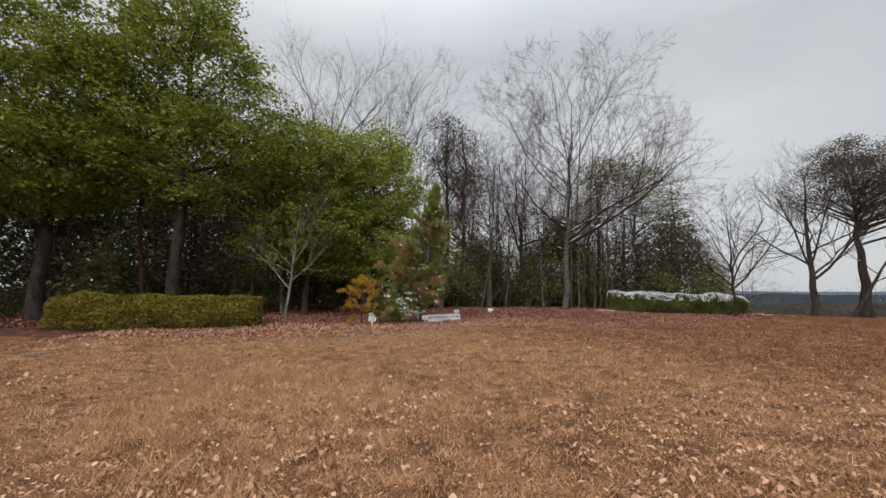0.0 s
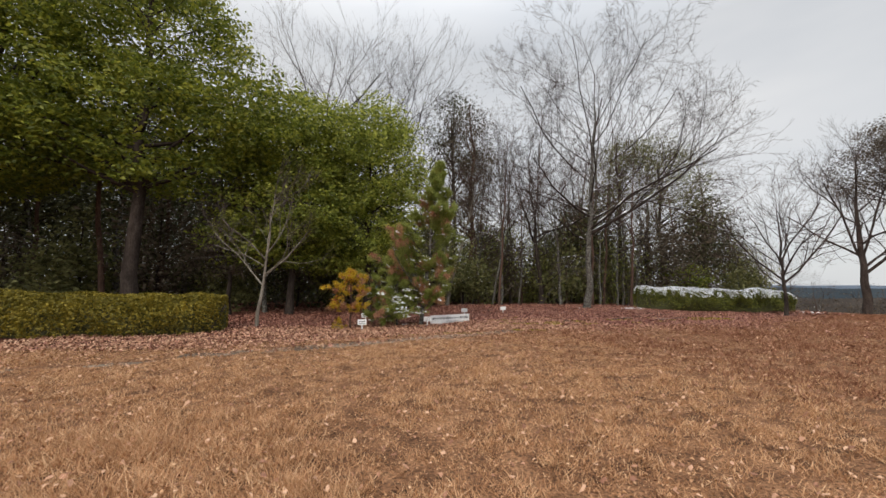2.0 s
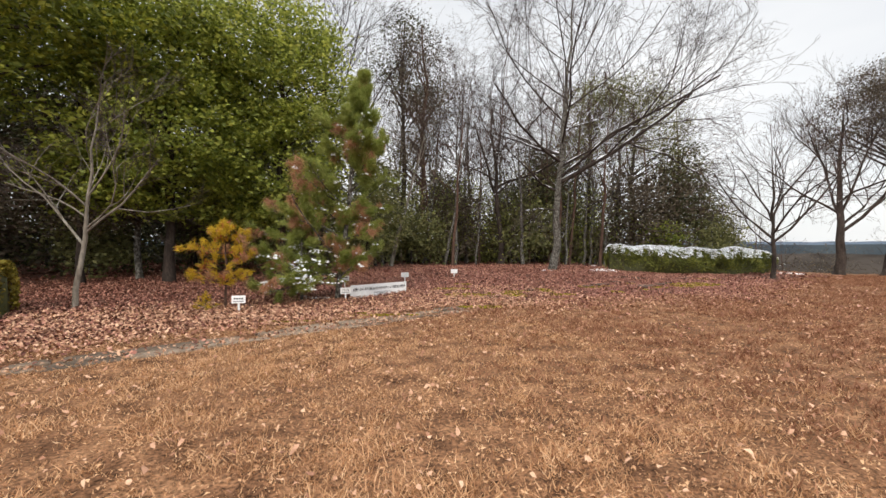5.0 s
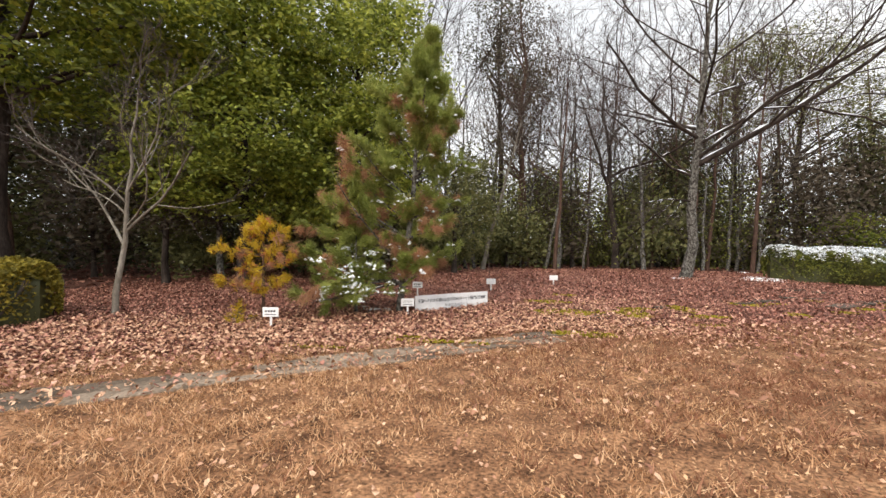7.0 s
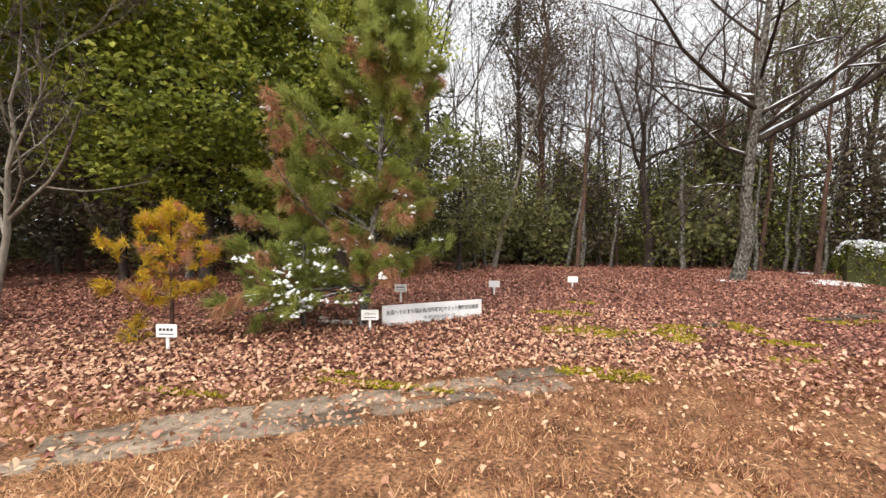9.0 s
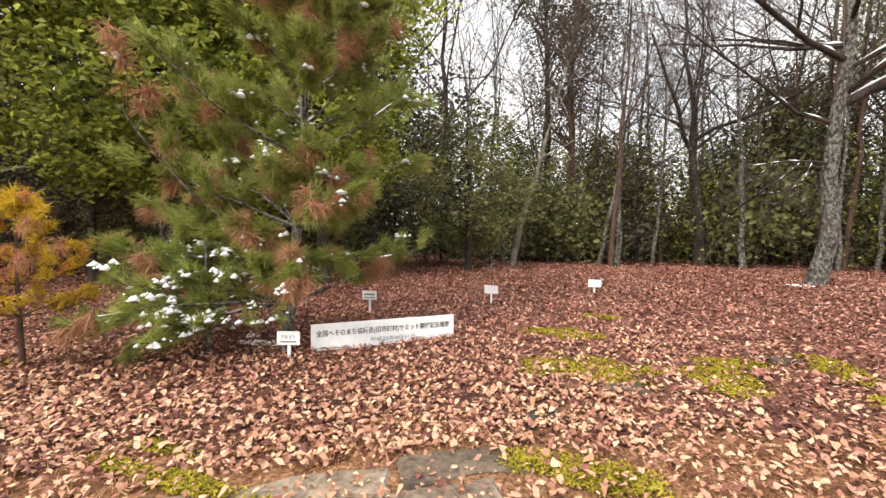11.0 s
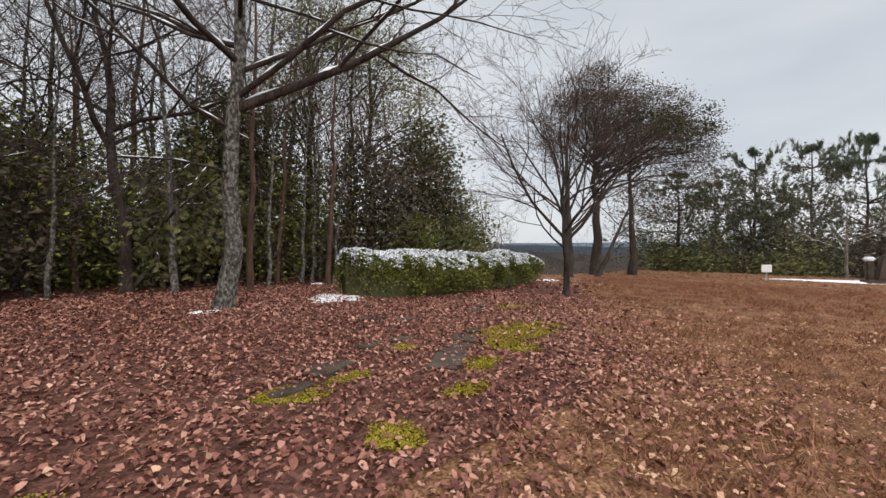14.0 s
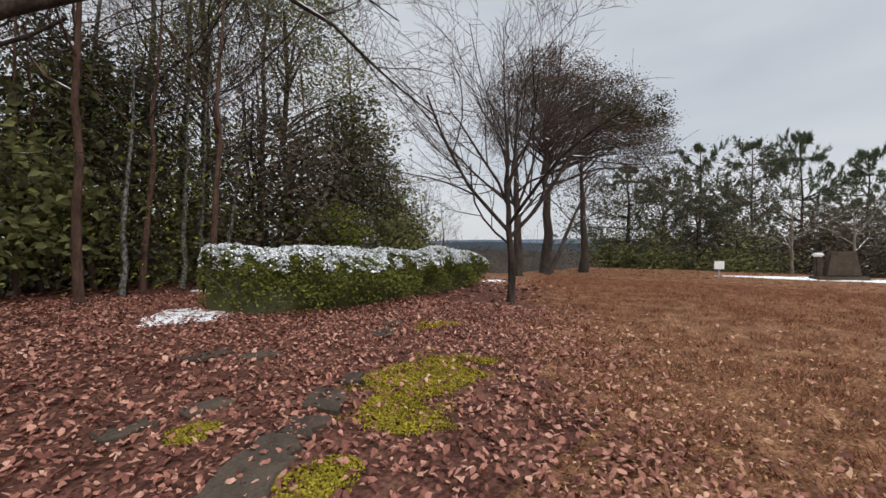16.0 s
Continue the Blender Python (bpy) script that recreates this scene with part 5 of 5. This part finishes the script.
mesh_object("stem", v, f, M_BARK_PALE, fallen, True)
v, f = tubes(snow_on(rs4, [(stem_line, np.full(6, 0.05))], 1.0))
tagged(mesh_object("snow", v, f, M_SNOW, fallen, True, "snow lying along the stem"), kind="stuff")


# ---- snow patches ----
def snow_patch(x, y, a, b, seed, label, turn=0.0):
    """A thin ragged sheet of lying snow, thicker in the middle, with leaves showing through its edge."""
    n, rings = 40, 6
    ca, sa = math.cos(radians(turn)), math.sin(radians(turn))
    verts, faces = [], []
    for k in range(rings + 1):
        for i in range(n):
            t = 2 * math.pi * i / n
            e = (k / rings) * (0.75 + 0.5 * noise.noise((math.cos(t) * 1.6 + seed, math.sin(t) * 1.6, seed)) + 0.18 * noise.noise((math.cos(t) * 7, math.sin(t) * 7, seed)))
            u, v = e * a * math.cos(t), e * b * math.sin(t)
            p, q = x + u * ca - v * sa, y + u * sa + v * ca
            h = 0.03 * (1 - (k / rings) ** 2) + 0.02 * noise.noise((p * 4, q * 4, seed)) - (0.03 if k == rings else 0.0)
            verts.append((p, q, gz(p, q) + 0.012 + h))
    for k in range(rings):
        for i in range(n):
            j = (i + 1) % n
            faces.append((k * n + i, (k + 1) * n + i, (k + 1) * n + j, k * n + j))
    tagged(mesh_object("snow_patch", verts, faces, M_SNOW, None, True), label, "snow", "snow patches", "stuff")


snow_patch(10.0, 25.2, 1.1, 0.85, 1.0, "thin snow lying beside the hedge", 20)
snow_patch(7.2, 24.95, 0.42, 0.2, 2.0, "small snow patch at the foot of the oak")
snow_patch(20.6, 27.0, 1.0, 0.45, 3.0, "strip of snow beyond the hedge")
snow_patch(-0.75, 18.15, 0.5, 0.13, 4.0, "strip of snow under the planted pine", 15)
snow_patch(-1.15, 18.35, 0.16, 0.1, 5.0, "clod of snow under the planted pine")
snow_patch(34.0, 17.4, 5.0, 1.3, 6.0, "snow lying on the far edge of the lawn", -74)
snow_patch(11.6, 29.6, 0.5, 0.25, 7.0, "snow patch at the wood's edge")

# ---- shelter, small sign and lamp ----
hut = base("stone_monument", 33.9, 17.3, gz(33.9, 17.3), "dark upright stone monument with snow on its shoulder", "monument", turn=-60)
part("plinth", box_bm(-1.1, 0.9, -0.35, 0.35, -0.15, 0.16, 0.03), M_STONE_DARK, hut)
bm = box_bm(-0.7, 0.7, -0.16, 0.16, 0.16, 1.25, 0.05)
for v in bm.verts:
    if v.co.z > 0.9:
        v.co.x *= 0.72
        v.co.z += 0.08 * math.cos(v.co.x * 2)
part("slab", bm, M_STONE_DARK, hut)
part("side_post", box_bm(-1.05, -0.78, -0.14, 0.14, 0.16, 1.05, 0.04), M_STONE_DARK, hut)
bm = box_bm(-1.12, -0.72, -0.18, 0.18, 1.05, 1.24, 0.07)
part("snow_cap", bm, M_SNOW, hut, "cap of snow")

post = base("small_sign", 31.6, 21.6, gz(31.6, 21.6), "small white sign on a post across the lawn", "sign", turn=-60)
part("post", box_bm(-0.03, 0.03, 0.012, 0.05, -0.2, 0.75, 0.005), M_METAL, post)
part("plate", box_bm(-0.22, 0.22, -0.01, 0.01, 0.42, 0.8, 0.006), M_WHITE, post)


def lamp_post(x, y, h, label):
    ob = base("garden_lamp", x, y, gz(x, y), label, "lamp")
    pts = np.array([(0, 0, -0.1), (0, 0, h * 0.5), (0, 0, h * 0.86), (0.05, -0.05, h * 0.95), (0.2, -0.15, h), (0.34, -0.25, h * 0.985)])
    v, f = tubes([(pts, [0.04, 0.035, 0.03, 0.028, 0.026, 0.024], 8)])
    mesh_object("pole", v, f, M_METAL, ob, True)
    bm = bmesh.new()
    bmesh.ops.create_uvsphere(bm, u_segments=12, v_segments=8, radius=0.13)
    bm.transform(pose(0.42, -0.31, h * 0.965) @ Matrix.Diagonal((1.2, 0.9, 0.45, 1)))
    part("head", bm, M_WHITE, ob)


lamp_post(-15.2, 21.6, 2.9, "thin metal lamp pole with a curved head")
lamp_post(-9.6, 23.2, 2.6, "thin lamp pole in the shade of the wood")


# ---- stone path ----
def stone_mesh(w, d, h, seed):
    """A rough-hewn flag: uneven outline, slightly domed, worn edges."""
    rs = np.random.RandomState(seed)
    outline = []
    for cx, cy in ((-1, -1), (-0.33, -1), (0.33, -1), (1, -1), (1, 0), (1, 1), (0.33, 1), (-0.33, 1), (-1, 1), (-1, 0)):
        outline.append((cx * w / 2 + rs.normal(0, 0.028), cy * d / 2 + rs.normal(0, 0.028)))
    n = len(outline)
    verts = [(x, y, -0.12) for x, y in outline] + [(x, y, h - 0.012 + rs.normal(0, 0.004)) for x, y in outline] + [(x * 0.95, y * 0.93, h + rs.normal(0, 0.003)) for x, y in outline] + [(0, 0, h + 0.004)]
    faces = []
    for i in range(n):
        j = (i + 1) % n
        faces += [(i, j, n + j, n + i), (n + i, n + j, 2 * n + j, 2 * n + i), (2 * n + i, 2 * n + j, 3 * n)]
    return verts, faces


path = base("stone_path", 0.3, 14.85, gz(0.3, 14.85), "weathered flagstone path half sunk in the lawn", "path", "", "structure")
rs3 = np.random.RandomState(9)
ox, oy, oz = path.location
for row, (off, wide) in enumerate(((-0.15, 0.27), (0.15, 0.31))):
    s = 0.25 * row
    total = sum(math.dist(a, b) for a, b in zip(PATH_LINE, PATH_LINE[1:]))
    while s < total - 0.1:
        long = rs3.uniform(0.5, 0.95)
        mid, acc = s + long / 2, 0.0
        for a, b in zip(PATH_LINE, PATH_LINE[1:]):
            L = math.dist(a, b)
            if mid <= acc + L or b == PATH_LINE[-1]:
                t = (mid - acc) / L
                dx, dy = (b[0] - a[0]) / L, (b[1] - a[1]) / L
                x, y = a[0] + dx * L * t - dy * off, a[1] + dy * L * t + dx * off
                break
            acc += L
        v, f = stone_mesh(long - 0.035, wide + rs3.uniform(-0.06, 0.03), 0.014, int(rs3.randint(9999)))
        st = mesh_object("flagstone", v, f, M_STONE, path, False)
        st.matrix_local = pose(x - ox, y - oy, gz(x, y) - oz + rs3.uniform(-0.008, 0.008) - 0.018 * smoothstep(-2.5, -4.5, x), rs3.normal(0, 0.9), rs3.normal(0, 0.9), math.degrees(math.atan2(dy, dx)) + rs3.normal(0, 2))
        s += long
for x, y, w, d, a in ((2.69, 17.2, 0.3, 0.2, 30), (3.31, 18.0, 0.34, 0.18, 20), (8.76, 20.1, 0.62, 0.34, 40), (9.05, 20.33, 0.42, 0.3, 42), (9.36, 20.52, 0.34, 0.3, 35), (9.74, 20.85, 0.42, 0.32, 38), (10.2, 21.1, 0.3, 0.16, 40), (11.6, 22.3, 0.45, 0.25, 40), (12.1, 22.75, 0.4, 0.25, 40),
                      (9.0, 21.4, 0.36, 0.22, 15), (8.48, 21.32, 0.34, 0.16, 10), (7.6, 20.8, 0.6, 0.3, 15), (9.45, 22.85, 0.45, 0.25, 20), (9.9, 22.5, 0.42, 0.24, 20), (7.1, 20.4, 0.4, 0.2, 10), (4.9, 19.3, 0.3, 0.2, 30)):
    v, f = stone_mesh(w, d, 0.045, int(rs3.randint(9999)))
    st = mesh_object("stepping_stone", v, f, M_STONE_DARK)
    st.matrix_world = pose(x, y, gz(x, y), rs3.normal(0, 1.5), rs3.normal(0, 1.5), a)
    tagged(st, "dark wet stepping stone sunk among leaves and moss", "stepping stone", "stepping stones in the bed")
